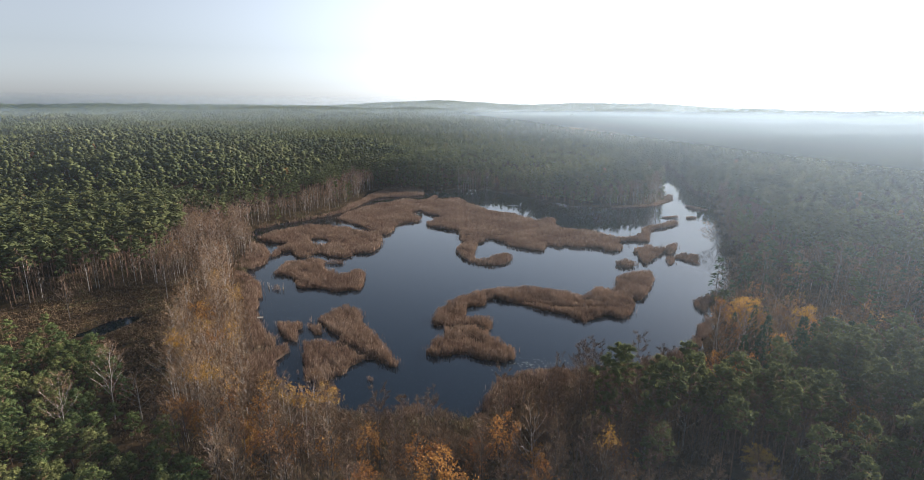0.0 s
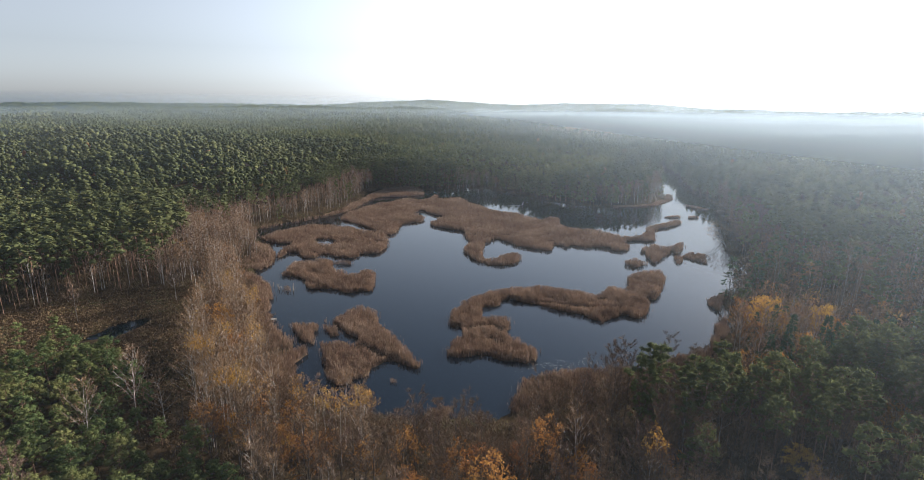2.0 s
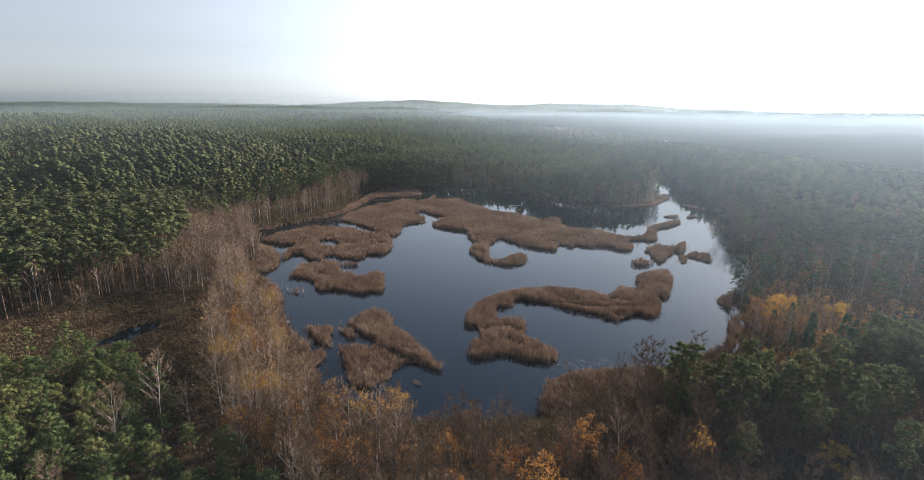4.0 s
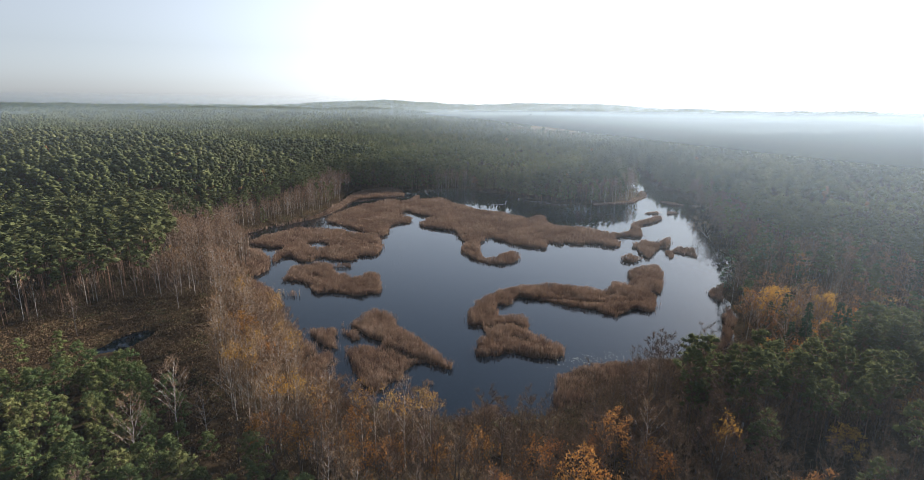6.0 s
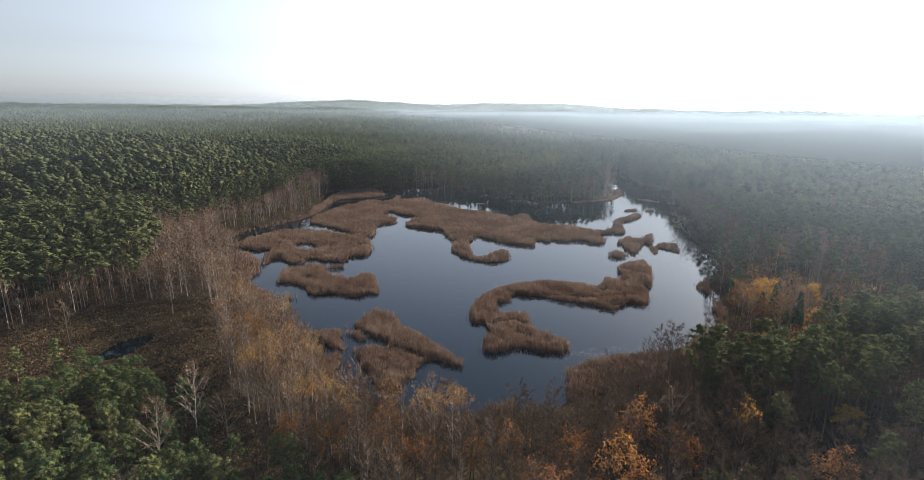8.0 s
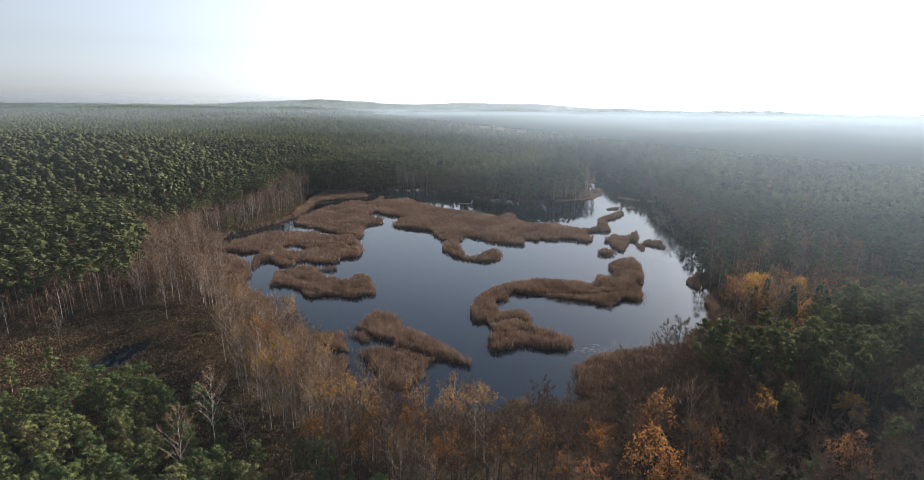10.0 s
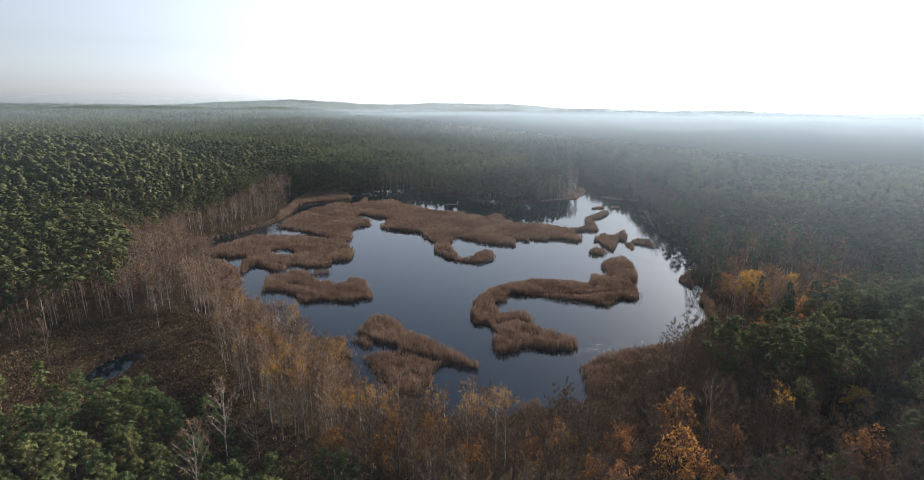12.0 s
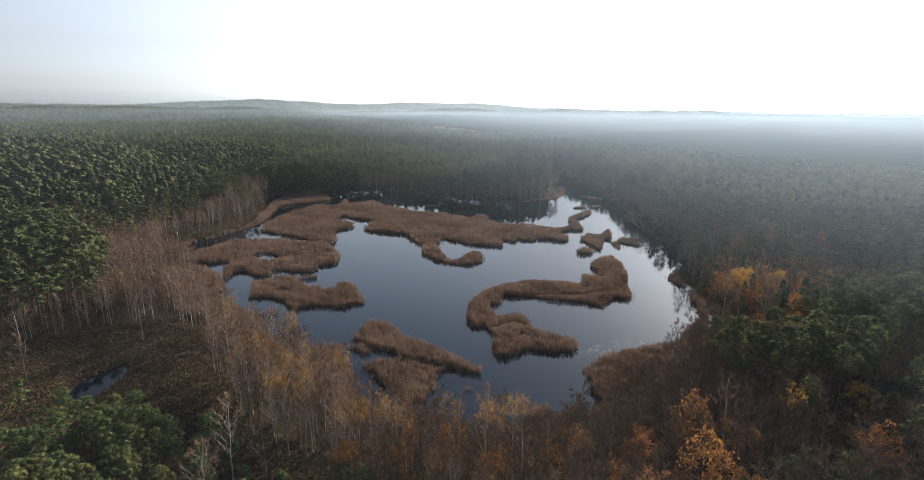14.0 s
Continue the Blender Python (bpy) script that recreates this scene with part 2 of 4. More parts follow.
def land(x, y):
    """The ground's height."""
    x, y = np.asarray(x, float), np.asarray(y, float)
    d = np.minimum(edge_distance(x, y, LAKE) + 1.0 * ripple(x, y, 4.0, 2.0), edge_distance(x, y, POOL) * 1.5)
    r = np.hypot(x, y - 100)
    rise = np.clip(d / 120, 0, 1)
    h = np.where(d < 0, np.maximum(-2.0, 0.35 * d), 0.45 * np.clip(d / 3, 0, 1) + 5.0 * rise**1.5)
    h = h + rise * (6.0 * ripple(x, y, 120, 1.0) + 2.6 * ripple(x, y, 47, 3.0))
    hill = 17 * np.exp(-(((x + 330) / 190) ** 2 + ((y - 500) / 150) ** 2)) + 5 * np.exp(-((x - 330) ** 2 + (y - 420) ** 2) / 150.0**2) + 4 * np.exp(-(((x - 440) / 230) ** 2 + ((y - 600) / 190) ** 2))
    hill = hill - 7 * np.exp(-(((x + 170 + 0.5 * (y - 560)) / 45) ** 2 + ((y - 560) / 120) ** 2))      # small valley beside the hill
    hill = hill + 24 * np.exp(-(((x - 226) / 85) ** 2 + ((y - 945) / 55) ** 2))
    way = np.degrees(np.arctan2(x + 35, np.maximum(y - 8, 1.0)))
    ridges = 0.0
    for base, wide, tall, seed in ((790, 150, 17, 0.6), (1320, 190, 22, 2.1), (1950, 260, 27, 3.4), (2800, 330, 36, 5.2)):
        bend = base * (1 + 0.10 * np.sin(way / 11 + seed) + 0.05 * np.sin(way / 4.3 + 2 * seed))
        ridges = ridges + tall * (0.72 + 0.28 * np.sin(way / 8.5 + 3 * seed)) * np.exp(-(((r - bend) / wide) ** 2)) * (1 - 0.5 * np.exp(-(((way - 16.5) / 3.5) ** 2)) * (base < 1000))
    edge = 46 + 40 * np.exp(-(((way + 2) / 7) ** 2)) + 30 * np.exp(-(((way - 16) / 7) ** 2)) - 26 * np.clip((way - 24) / 14, 0, 1)
    far = np.clip((r - 2600) / 1500, 0, 1)
    return h + rise * hill + rise * ridges * np.clip(1.15 - np.clip(way - 15, 0, 40) / 70, 0.5, 1) + far * far * (3 - 2 * far) * edge + np.clip((r - 700) / 900, 0, 1) * 5 * ripple(x, y, 420, 5.0)


# ---- mesh helpers ----
def mesh_of(name, verts, tris, mats, slots=None, tint=None, smooth=False):
    verts, tris = np.asarray(verts, np.float32), np.asarray(tris, np.int32)
    me = bpy.data.meshes.new(name)
    me.vertices.add(len(verts))
    me.vertices.foreach_set("co", verts.ravel())
    me.loops.add(tris.size)
    me.loops.foreach_set("vertex_index", tris.ravel())
    me.polygons.add(len(tris))
    me.polygons.foreach_set("loop_start", np.arange(0, tris.size, 3, dtype=np.int32))
    me.polygons.foreach_set("loop_total", np.full(len(tris), 3, np.int32))
    for m in mats:
        me.materials.append(m)
    if slots is not None:
        me.polygons.foreach_set("material_index", np.asarray(slots, np.int32))
    me.polygons.foreach_set("use_smooth", np.full(len(tris), smooth))
    if tint is not None:
        me.attributes.new("tint", "FLOAT", "POINT").data.foreach_set("value", np.asarray(tint, np.float32))
    me.update(calc_edges=True)
    return me


def part(name, me, parent, label=""):
    ob = new(name, me)
    ob.parent = parent
    return tagged(ob, label)


def join(pieces):
    """Joins (verts, tris) pairs."""
    vs, ts, k = [], [], 0
    for v, t in pieces:
        if len(v):
            vs.append(v), ts.append(t + k)
            k += len(v)
    return np.concatenate(vs), np.concatenate(ts)


def tube(points, radii, sides):
    """A tapering limb along points."""
    p, rings = np.array(points, float), []
    for k in range(len(p)):
        d = p[min(k + 1, len(p) - 1)] - p[max(k - 1, 0)]
        d /= np.linalg.norm(d) + 1e-9
        u = np.cross(d, (0.3, 0.9, 0.1) if abs(d[2]) > 0.5 else (0, 0, 1))
        u /= np.linalg.norm(u) + 1e-9
        w = np.cross(d, u)
        a = np.arange(sides) * 2 * np.pi / sides
        rings.append(p[k] + radii[k] * (np.outer(np.cos(a), u) + np.outer(np.sin(a), w)))
    tris = []
    for k in range(len(p) - 1):
        for s in range(sides):
            a, b = k * sides + s, k * sides + (s + 1) % sides
            tris += [(a, b, b + sides), (a, b + sides, a + sides)]
    return np.concatenate(rings), np.array(tris)


def sprays(centres, ways, length, width, g):
    """Slim triangles, one at each centre, pointing along ways."""
    n = len(centres)
    w = ways / (np.linalg.norm(ways, axis=1, keepdims=True) + 1e-9)
    side = np.cross(w, g.normal(size=(n, 3)))
    side /= np.linalg.norm(side, axis=1, keepdims=True) + 1e-9
    L = (length * g.uniform(0.7, 1.3, n))[:, None]
    W = (width * g.uniform(0.7, 1.3, n))[:, None]
    v = np.stack([centres - side * W / 2, centres + side * W / 2, centres + w * L], 1).reshape(-1, 3)
    return v, np.arange(3 * n).reshape(-1, 3)


def plates(centres, outward, length, width, g):
    """Leafy triangles that lie roughly on a crown's skin, facing outward."""
    n = len(centres)
    o = outward / (np.linalg.norm(outward, axis=1, keepdims=True) + 1e-9) + g.normal(0, 0.30, (n, 3))
    w = np.cross(o, g.normal(size=(n, 3)))
    w /= np.linalg.norm(w, axis=1, keepdims=True) + 1e-9
    side = np.cross(o, w)
    side /= np.linalg.norm(side, axis=1, keepdims=True) + 1e-9
    L = (length * g.uniform(0.7, 1.3, n))[:, None]
    W = (width * g.uniform(0.7, 1.3, n))[:, None]
    v = np.stack([centres - side * W / 2 - w * L * 0.4, centres + side * W / 2 - w * L * 0.4, centres + w * L * 0.6], 1).reshape(-1, 3)
    return v, np.arange(3 * n).reshape(-1, 3)


# ---- tree shapes: each returns (wood, foliage) as (verts, tris) ----
def clump(centre, radius, g, sides=6, squash=0.8, rough=0.22):
    """One uneven cushion of needles: a dome with an undercut rim."""
    vs = [np.array([g.normal(0, 0.12), g.normal(0, 0.12), squash]) * radius]
    for z, r in ((0.55, 0.72), (-0.05, 1.0), (-0.5, 0.55)):
        turn = g.uniform(0, 6.28)
        for k in range(sides):
            a = turn + k * 2 * np.pi / sides
            rr = radius * r * g.normal(1, rough)
            vs.append(np.array([rr * np.cos(a), rr * np.sin(a), radius * squash * (z + g.normal(0, 0.13))]))
    ts = [(0, 1 + k, 1 + (k + 1) % sides) for k in range(sides)]
    for ring in range(2):
        for k in range(sides):
            a, b = 1 + ring * sides + k, 1 + ring * sides + (k + 1) % sides
            ts += [(a, a + sides, b + sides), (a, b + sides, b)]
    return np.array(vs) + centre, np.array(ts)


def pine_shape(g, height=21.0, base=0.52, spread=2.9, limbs=34, leaves=32, size=0.42, sides=6, fat=0.17, tip=0.62, rims=5):
    """A pine: trunk and limbs, and cushions of needles with shoots all over them."""
    lean = g.normal(0, 0.35, 2)
    zs = np.linspace(0, height * 0.97, 6 if sides > 3 else 3)
    trunk = np.stack([lean[0] * (zs / height) ** 2, lean[1] * (zs / height) ** 2, zs], 1)
    wood = [tube(trunk, fat * np.linspace(1.0, 0.12, len(zs)), sides)]
    cs, ws, cores = [], [], []
    for k in range(limbs):
        f = (k + g.uniform()) / limbs
        z = height * (base + (0.97 - base) * f**0.8)
        reach = spread * (np.sin(np.pi * min(0.97, 0.26 + 0.7 * f)) ** 0.8) * g.uniform(0.4, 1.3)
        a = k * 2.4 + g.normal(0, 0.4)
        out = np.array([np.cos(a), np.sin(a), g.uniform(0.1, 0.6)])
        start = np.array([lean[0] * (z / height) ** 2, lean[1] * (z / height) ** 2, z - 0.25 * reach])
        end = start + out * reach
        if limbs > 18:
            wood.append(tube([start, end], [0.05, 0.015], 3))
        puff = tip * g.uniform(0.75, 1.3)
        cores.append(clump(end, puff * 0.92, g, rims, 0.75, 0.26))
        ball = g.normal(0, 1, (leaves, 3)) + np.array([0, 0, 0.35])
        ball *= (g.uniform(0.78, 1.08, (leaves, 1)) / (np.linalg.norm(ball, axis=1, keepdims=True) + 1e-9))
        c = end + ball * np.array([1.15, 1.15, 0.85]) * puff
        c[: leaves // 6] -= out * reach * g.uniform(0.3, 0.7, (leaves // 6, 1))
        cs.append(c)
        core = np.array([0, 0, height * (base + 0.5 * (0.97 - base))])
        ws.append(ball + 0.35 * (c - core) / spread + np.array([0, 0, 0.2]))
    c, w = np.concatenate(cs), np.concatenate(ws)
    spiky = g.uniform(size=len(c)) < 0.4
    spikes = sprays(c[spiky], w[spiky] + g.normal(0, 0.3, (spiky.sum(), 3)) + np.array([0, 0, 0.4]), size * 1.4, size * 0.5, g)
    return join(wood), join(cores + [plates(c[~spiky], w[~spiky], size * 1.3, size, g), spikes])


def crown_shape(g, height, radius, depth, sides=6, tufts=8):
    """The crown of a pine far off: one rough dome with a few tufts on it."""
    dome = clump(np.array([g.normal(0, 0.2), g.normal(0, 0.2), height - depth]), radius, g, sides, depth / radius, 0.24)
    if not tufts:
        return dome
    ball = g.normal(0, 1, (tufts, 3)) + np.array([0, 0, 0.8])
    ball /= np.linalg.norm(ball, axis=1, keepdims=True)
    c = ball * np.array([radius * 0.95, radius * 0.95, depth * 0.85]) + np.array([0, 0, height - depth])
    return join([dome, plates(c, ball, radius * 0.5, radius * 0.42, g)])


def peak_shape(g, height, radius, depth, tufts=0):
    """A crown at the skyline: a six-sided uneven peak."""
    a = np.arange(6) * np.pi / 3 + g.uniform(-0.3, 0.3, 6)
    rr = radius * g.uniform(0.75, 1.25, 6)
    vs = np.concatenate([[(0, 0, height)], np.stack([rr * np.cos(a), rr * np.sin(a), height - depth * g.uniform(0.8, 1.2, 6)], 1)])
    peak = vs, np.array([(0, 1 + k, 1 + (k + 1) % 6) for k in range(6)])
    if not tufts:
        return peak
    ball = g.normal(0, 1, (tufts, 3)) + np.array([0, 0, 0.7])
    ball /= np.linalg.norm(ball, axis=1, keepdims=True)
    c = ball * np.array([radius, radius, depth * 0.7]) * g.uniform(0.8, 1.1, (tufts, 1)) + np.array([0, 0, height - 0.7 * depth])
    return join([peak, plates(c, ball, radius * 0.55, radius * 0.45, g)])


def bare_shape(g, height=17.0, limbs=20, forks=4, twigs=9, fat=0.15, spread=0.26, size=1.0, width=0.045, base=0.35, rise=1.1, sides=5):
    """A leafless tree; the foliage mesh holds its fine twigs."""
    zs = np.linspace(0, height * 0.93, 6 if sides > 3 else 4)
    way = g.normal(0, 0.5, 2)
    trunk = np.stack([way[0] * (zs / height) ** 1.5 + 0.12 * np.sin(zs), way[1] * (zs / height) ** 1.5, zs], 1)
    wood = [tube(trunk, fat * np.linspace(1, 0.1, len(zs)), sides)]
    cs, ws = [], []
    for k in range(limbs):
        f = (k + g.uniform()) / limbs
        z = height * (base + (0.93 - base) * f)
        start = np.array([np.interp(z, zs, trunk[:, 0]), np.interp(z, zs, trunk[:, 1]), z])
        a = k * 2.4 + g.normal(0, 0.5)
        reach = height * spread * (1.0 - 0.62 * f) * g.uniform(0.7, 1.2)
        out = np.array([np.cos(a), np.sin(a), rise * g.uniform(0.6, 1.2)])
        mid = start + out * reach * 0.5
        end = mid + (out + np.array([0, 0, 0.35])) * reach * 0.45
        wood.append(tube([start, mid, end], [fat * 0.32 * (1.1 - f), fat * 0.2 * (1.1 - f), 0.012], 3))
        for q in range(forks):
            s = g.uniform(0.25, 1.0)
            root = start + (end - start) * s
            w = out / np.linalg.norm(out) + g.normal(0, 0.45, 3) + np.array([0, 0, 0.25])
            w /= np.linalg.norm(w)
            L = reach * g.uniform(0.25, 0.5)
            if sides > 3:
                wood.append(sprays(root[None], w[None], L, 0.075, g))
            along = g.uniform(0.1, 1.0, (twigs, 1))
            cs.append(root + w * L * along)
            ws.append(w + g.normal(0, 0.55, (twigs, 3)) + np.array([0, 0, 0.15]))
    return join(wood), sprays(np.concatenate(cs), np.concatenate(ws), size, width, g)


def spruce_shape(g, height=20.0, tiers=26, leaves=34, size=0.6, sides=5):
    wood = [tube([(0, 0, 0), (0, 0, height)], [0.18, 0.02], sides)]
    cs, ws = [], []
    for k in range(tiers):
        f = (k + g.uniform()) / tiers
        z, reach = height * (0.12 + 0.88 * f), 2.5 * (1 - f) ** 0.8 + 0.15
        a = g.uniform(0, 2 * np.pi, leaves)
        s = np.sqrt(g.uniform(0.1, 1, leaves)) * reach * g.uniform(0.8, 1.15, leaves)
        o = np.stack([np.cos(a), np.sin(a), 0 * a], 1)
        cs.append(o * s[:, None] + np.stack([0 * a, 0 * a, z - 0.28 * s + g.normal(0, 0.15, leaves)], 1))
        ws.append(o + np.array([0, 0, -0.35]) + g.normal(0, 0.3, (leaves, 3)))
    return join(wood), sprays(np.concatenate(cs), np.concatenate(ws), size * 1.2, size * 0.6, g)


def leaves_on(g, twig_mesh, count, size, low=0.0):
    """Leaves hung among the twigs of a tree."""
    v = twig_mesh[0][2::3]
    v = v[v[:, 2] > low]
    c = v[g.integers(0, len(v), count)] + g.normal(0, 0.25, (count, 3))
    return sprays(c, g.normal(0, 1, (count, 3)) + np.array([0, 0, -0.3]), size, size * 0.8, g)


# ---- setting: ground and water ----
def warp(n, near, reach):
    u = np.linspace(-1, 1, n)
    k = np.log(reach / near) * 1.15
    return near * n / 2 * np.sinh(u * k) / k / (near * n / 2 * np.sinh(k) / k) * reach


gx, gy = np.meshgrid(warp(251, 2.2, 4700.0), warp(251, 2.2, 4700.0) + 190)
gz = land(gx, gy)
cols = gx.shape[1]
q = (np.arange(gx.shape[0] - 1)[:, None] * cols + np.arange(cols - 1)[None]).ravel()
ground_tris = np.concatenate([np.stack([q, q + 1, q + cols + 1], 1), np.stack([q, q + cols + 1, q + cols], 1)])
ground = new("ground", mesh_of("ground", np.stack([gx, gy, gz], -1).reshape(-1, 3), ground_tris, [mat_ground], smooth=True))
tagged(ground, "brown forest floor of moss, litter and dry grass", "ground", kind="structure")
bm = bmesh.new()
bm.faces.new([bm.verts.new(c) for c in ((-190, 95, 0), (290, 95, 0), (290, 660, 0), (-190, 660, 0))])
wm = bpy.data.meshes.new("water")
bm.to_mesh(wm), bm.free()
wm.materials.append(mat_water)
tagged(new("water", wm), "dark still lake water reflecting a pale sky", "lake", kind="structure")

# ---- reeds ----
def reed_bed(label, strokes=(), outline=(), pocket=(), grooves=(), top=2.3, calm=0.5):
    """A bed drawn as thick strokes or by its outline, with a pocket of water and grooves of low reeds in it."""
    if outline:
        line = rounded(outline, 4)
        lo, hi = line.min(0) - 3, line.max(0) + 3
        hole = rounded(pocket, 4) if pocket else None
    else:
        pts = np.array([p for line in strokes for p in line])
        lo, hi = (pts[:, :2] - pts[:, 2:]).min(0) - 3, (pts[:, :2] + pts[:, 2:]).max(0) + 3
    near = lo[1] < 235

    def inside(x, y):
        if not outline:
            return 0.3 - stroke_distance(x, y, strokes)
        d = -edge_distance(x, y, line)
        return d if hole is None else np.minimum(d, edge_distance(x, y, hole))

    def depth(x, y):
        return inside(x, y) + 0.45 * ripple(x, y, 0.8, 4.0) + calm * (0.9 * ripple(x, y, 2.0, 7.0) + 0.7 * ripple(x, y, 4.5, 1.0)) - (9 * np.maximum(0, ripple(x, y, 5.0, 13.0) - 0.72) if calm > 0.75 else 0)

    step = 0.9 if near else 1.6
    xs, ys = np.meshgrid(np.arange(lo[0], hi[0], step), np.arange(lo[1], hi[1], step))
    d = depth(xs, ys)
    z = 0.75 * np.clip((d + 0.2) / 2.0, 0, 1) ** 0.6 * (1 + 0.25 * ripple(xs, ys, 2.3, 6.0)) + rng.normal(0, 0.1, xs.shape) - 0.3
    n = xs.shape[1]
    k = (np.arange(xs.shape[0] - 1)[:, None] * n + np.arange(n - 1)[None]).ravel()
    k = k[(np.maximum.reduce([d.ravel()[k], d.ravel()[k + 1], d.ravel()[k + n], d.ravel()[k + n + 1]]) > -0.2)]
    tris = np.concatenate([np.stack([k, k + 1, k + n + 1], 1), np.stack([k, k + n + 1, k + n], 1)])
    used, inv = np.unique(tris, return_inverse=True)
    bed_v = np.stack([xs, ys, z], -1).reshape(-1, 3)[used]
    bed = new("reed_bed", mesh_of("reed_bed", bed_v, inv.reshape(-1, 3), [mat_thatch], tint=np.clip(0.5 + 0.3 * rng.normal(size=len(bed_v)), 0, 1)))
    tagged(bed, label, "reeds", "reed beds in the lake", "stuff")
    m = int((hi - lo).prod() * (26 if near else 9))
    sx, sy = rng.uniform(lo[0], hi[0], m), rng.uniform(lo[1], hi[1], m)
    sd = depth(sx, sy)
    tuft = ripple(sx, sy, 0.55, 3.0)
    hollow = 0.8 * ripple(sx, sy, 3.2, 11.0)
    if grooves:
        hollow = np.maximum(hollow, 1.3 - np.maximum(stroke_distance(sx, sy, grooves), 0) / 1.2)
    ok = (sd > -0.1) & (rng.uniform(size=m) < (0.4 + 0.6 * np.clip(sd, 0, 1)) * np.where(tuft > -0.45, 1.0, 0.45) * np.where((hollow > 0.6) & (sd > 2), 0.22, 1.0))
    ok |= (sd > -1.6) & (sd <= -0.1) & (tuft > 0.55) & (rng.uniform(size=m) < 0.14)
    sx, sy, sd, tuft, hollow = sx[ok], sy[ok], sd[ok], tuft[ok], hollow[ok]
    c = np.stack([sx, sy, np.full(len(sx), -0.05)], 1)
    way = np.stack([rng.normal(0, 0.13, len(sx)), rng.normal(0, 0.13, len(sx)), np.ones(len(sx))], 1)
    tall = top * (0.92 + 0.10 * tuft + 0.12 * ripple(sx, sy, 1.2, 5.0) - 0.3 * hollow + 0.14 * ripple(sx, sy, 7.0, 2.0)) * rng.uniform(0.8, 1.15, len(sx)) * np.clip(0.9 + sd / 8, 0.6, 1)
    v, t = sprays(c, way, 1.0, 0.11 if near else 0.26, rng)
    v = v.reshape(-1, 3, 3)
    v[:, 2] = c + way * tall[:, None]
    plume = rng.uniform(size=len(sx)) < 0.5          # half the stalks show a broad plume, half a broad foot
    rise = (way * tall[:, None])[plume]
    v[plume, 0] += rise
    v[plume, 1] += rise * 0.93
    v[plume, 2] = c[plume]
    v = v.reshape(-1, 3)
    tint = np.repeat(np.clip(0.56 + 0.24 * ripple(sx, sy, 6.5, 8.0) + 0.16 * tuft + 0.14 * ripple(sx, sy, 1.2, 5.0) - 0.12 * hollow + 0.2 * plume - 0.1 + rng.normal(0, 0.14, len(sx)), 0, 1), 3)
    part("reed_stalks", mesh_of("reed_stalks", v, t, [mat_reed], tint=tint), bed)


# islands and spits, each by the outline of its plan
reed_bed("reed island with two wings and a narrow spit", outline=[(-65.3, 171.9), (-61, 170.8), (-56.8, 171.7), (-55.4, 161.4), (-52.9, 156.8), (-47.4, 156.5), (-42.4, 156.2), (-40.2, 160.5), (-42.5, 162.6), (-46.4, 167.2), (-50.5, 172.5), (-53.6, 174.9), (-54.9, 174), (-49.7, 177.9), (-46.4, 184.1), (-43.3, 186.5), (-37.8, 181.8), (-35.5, 173.4), (-30.9, 164.5), (-26.6, 156.7), (-22.8, 149.1), (-19.9, 143.3), (-18.9, 142.6), (-21, 141.4), (-24.2, 143.7), (-29.3, 145.8), (-32.1, 142.9), (-33.7, 142.4), (-33.9, 138), (-37.4, 134.6), (-39.8, 131.8), (-43, 132.8), (-46.3, 138), (-47.3, 143.2), (-49.3, 148.9), (-52, 156.3), (-56.2, 158.9), (-60.3, 163.2), (-63.7, 168.6)], grooves=[[(-40.2, 157.2, 0.4), (-35.2, 152.8, 0.4), (-30.9, 147.4, 0.4), (-26.7, 145.7, 0.4)]])
reed_bed("small reed clump in the notch of an island", outline=[(-53.4, 170.3), (-50.3, 169.4), (-47.8, 165.3), (-47.1, 165), (-48.6, 163.4), (-51.7, 166.5), (-53.9, 170.5)], calm=0.3)
reed_bed("long curved reed island bending round open water", outline=[(68.4, 220.9), (73.1, 225.9), (79.8, 229.9), (87, 231), (85.8, 222.4), (73.4, 198.4), (69, 196), (67.2, 197.7), (65.7, 186.8), (59.6, 178.1), (56.3, 178.5), (52.6, 180.8), (44.1, 173.7), (42.2, 176.2), (37.4, 181.6), (31.6, 184.8), (25.9, 189.3), (19.9, 193.4), (12.4, 197), (7.7, 190.4), (2.1, 188.7), (1, 178.4), (5.4, 178.4), (10.4, 176), (10.9, 172), (8.5, 163.1), (12.9, 155.9), (15.7, 152.3), (16.2, 150), (14.4, 145.3), (9.5, 144.8), (4.4, 146.7), (-0.5, 149.3), (-8.3, 148), (-11.9, 150.5), (-9.3, 157.7), (-6.3, 161.9), (-6.4, 170.1), (-10.4, 172.2), (-10.3, 178.6), (-6.8, 186.5), (-3.4, 193.7), (8, 204.8), (19.1, 208.7), (34.2, 206.8), (45, 200.8), (51.7, 201.5), (57.4, 210.2), (61.8, 208), (67, 213.2)], grooves=[[(14, 194.1, 0.4), (26.7, 191.8, 0.4), (39.4, 186.9, 0.4), (54.1, 186.9, 0.4)], [(-4.4, 167.8, 0.4), (4.7, 170.8, 0.4), (7.7, 166.2, 0.4)]])
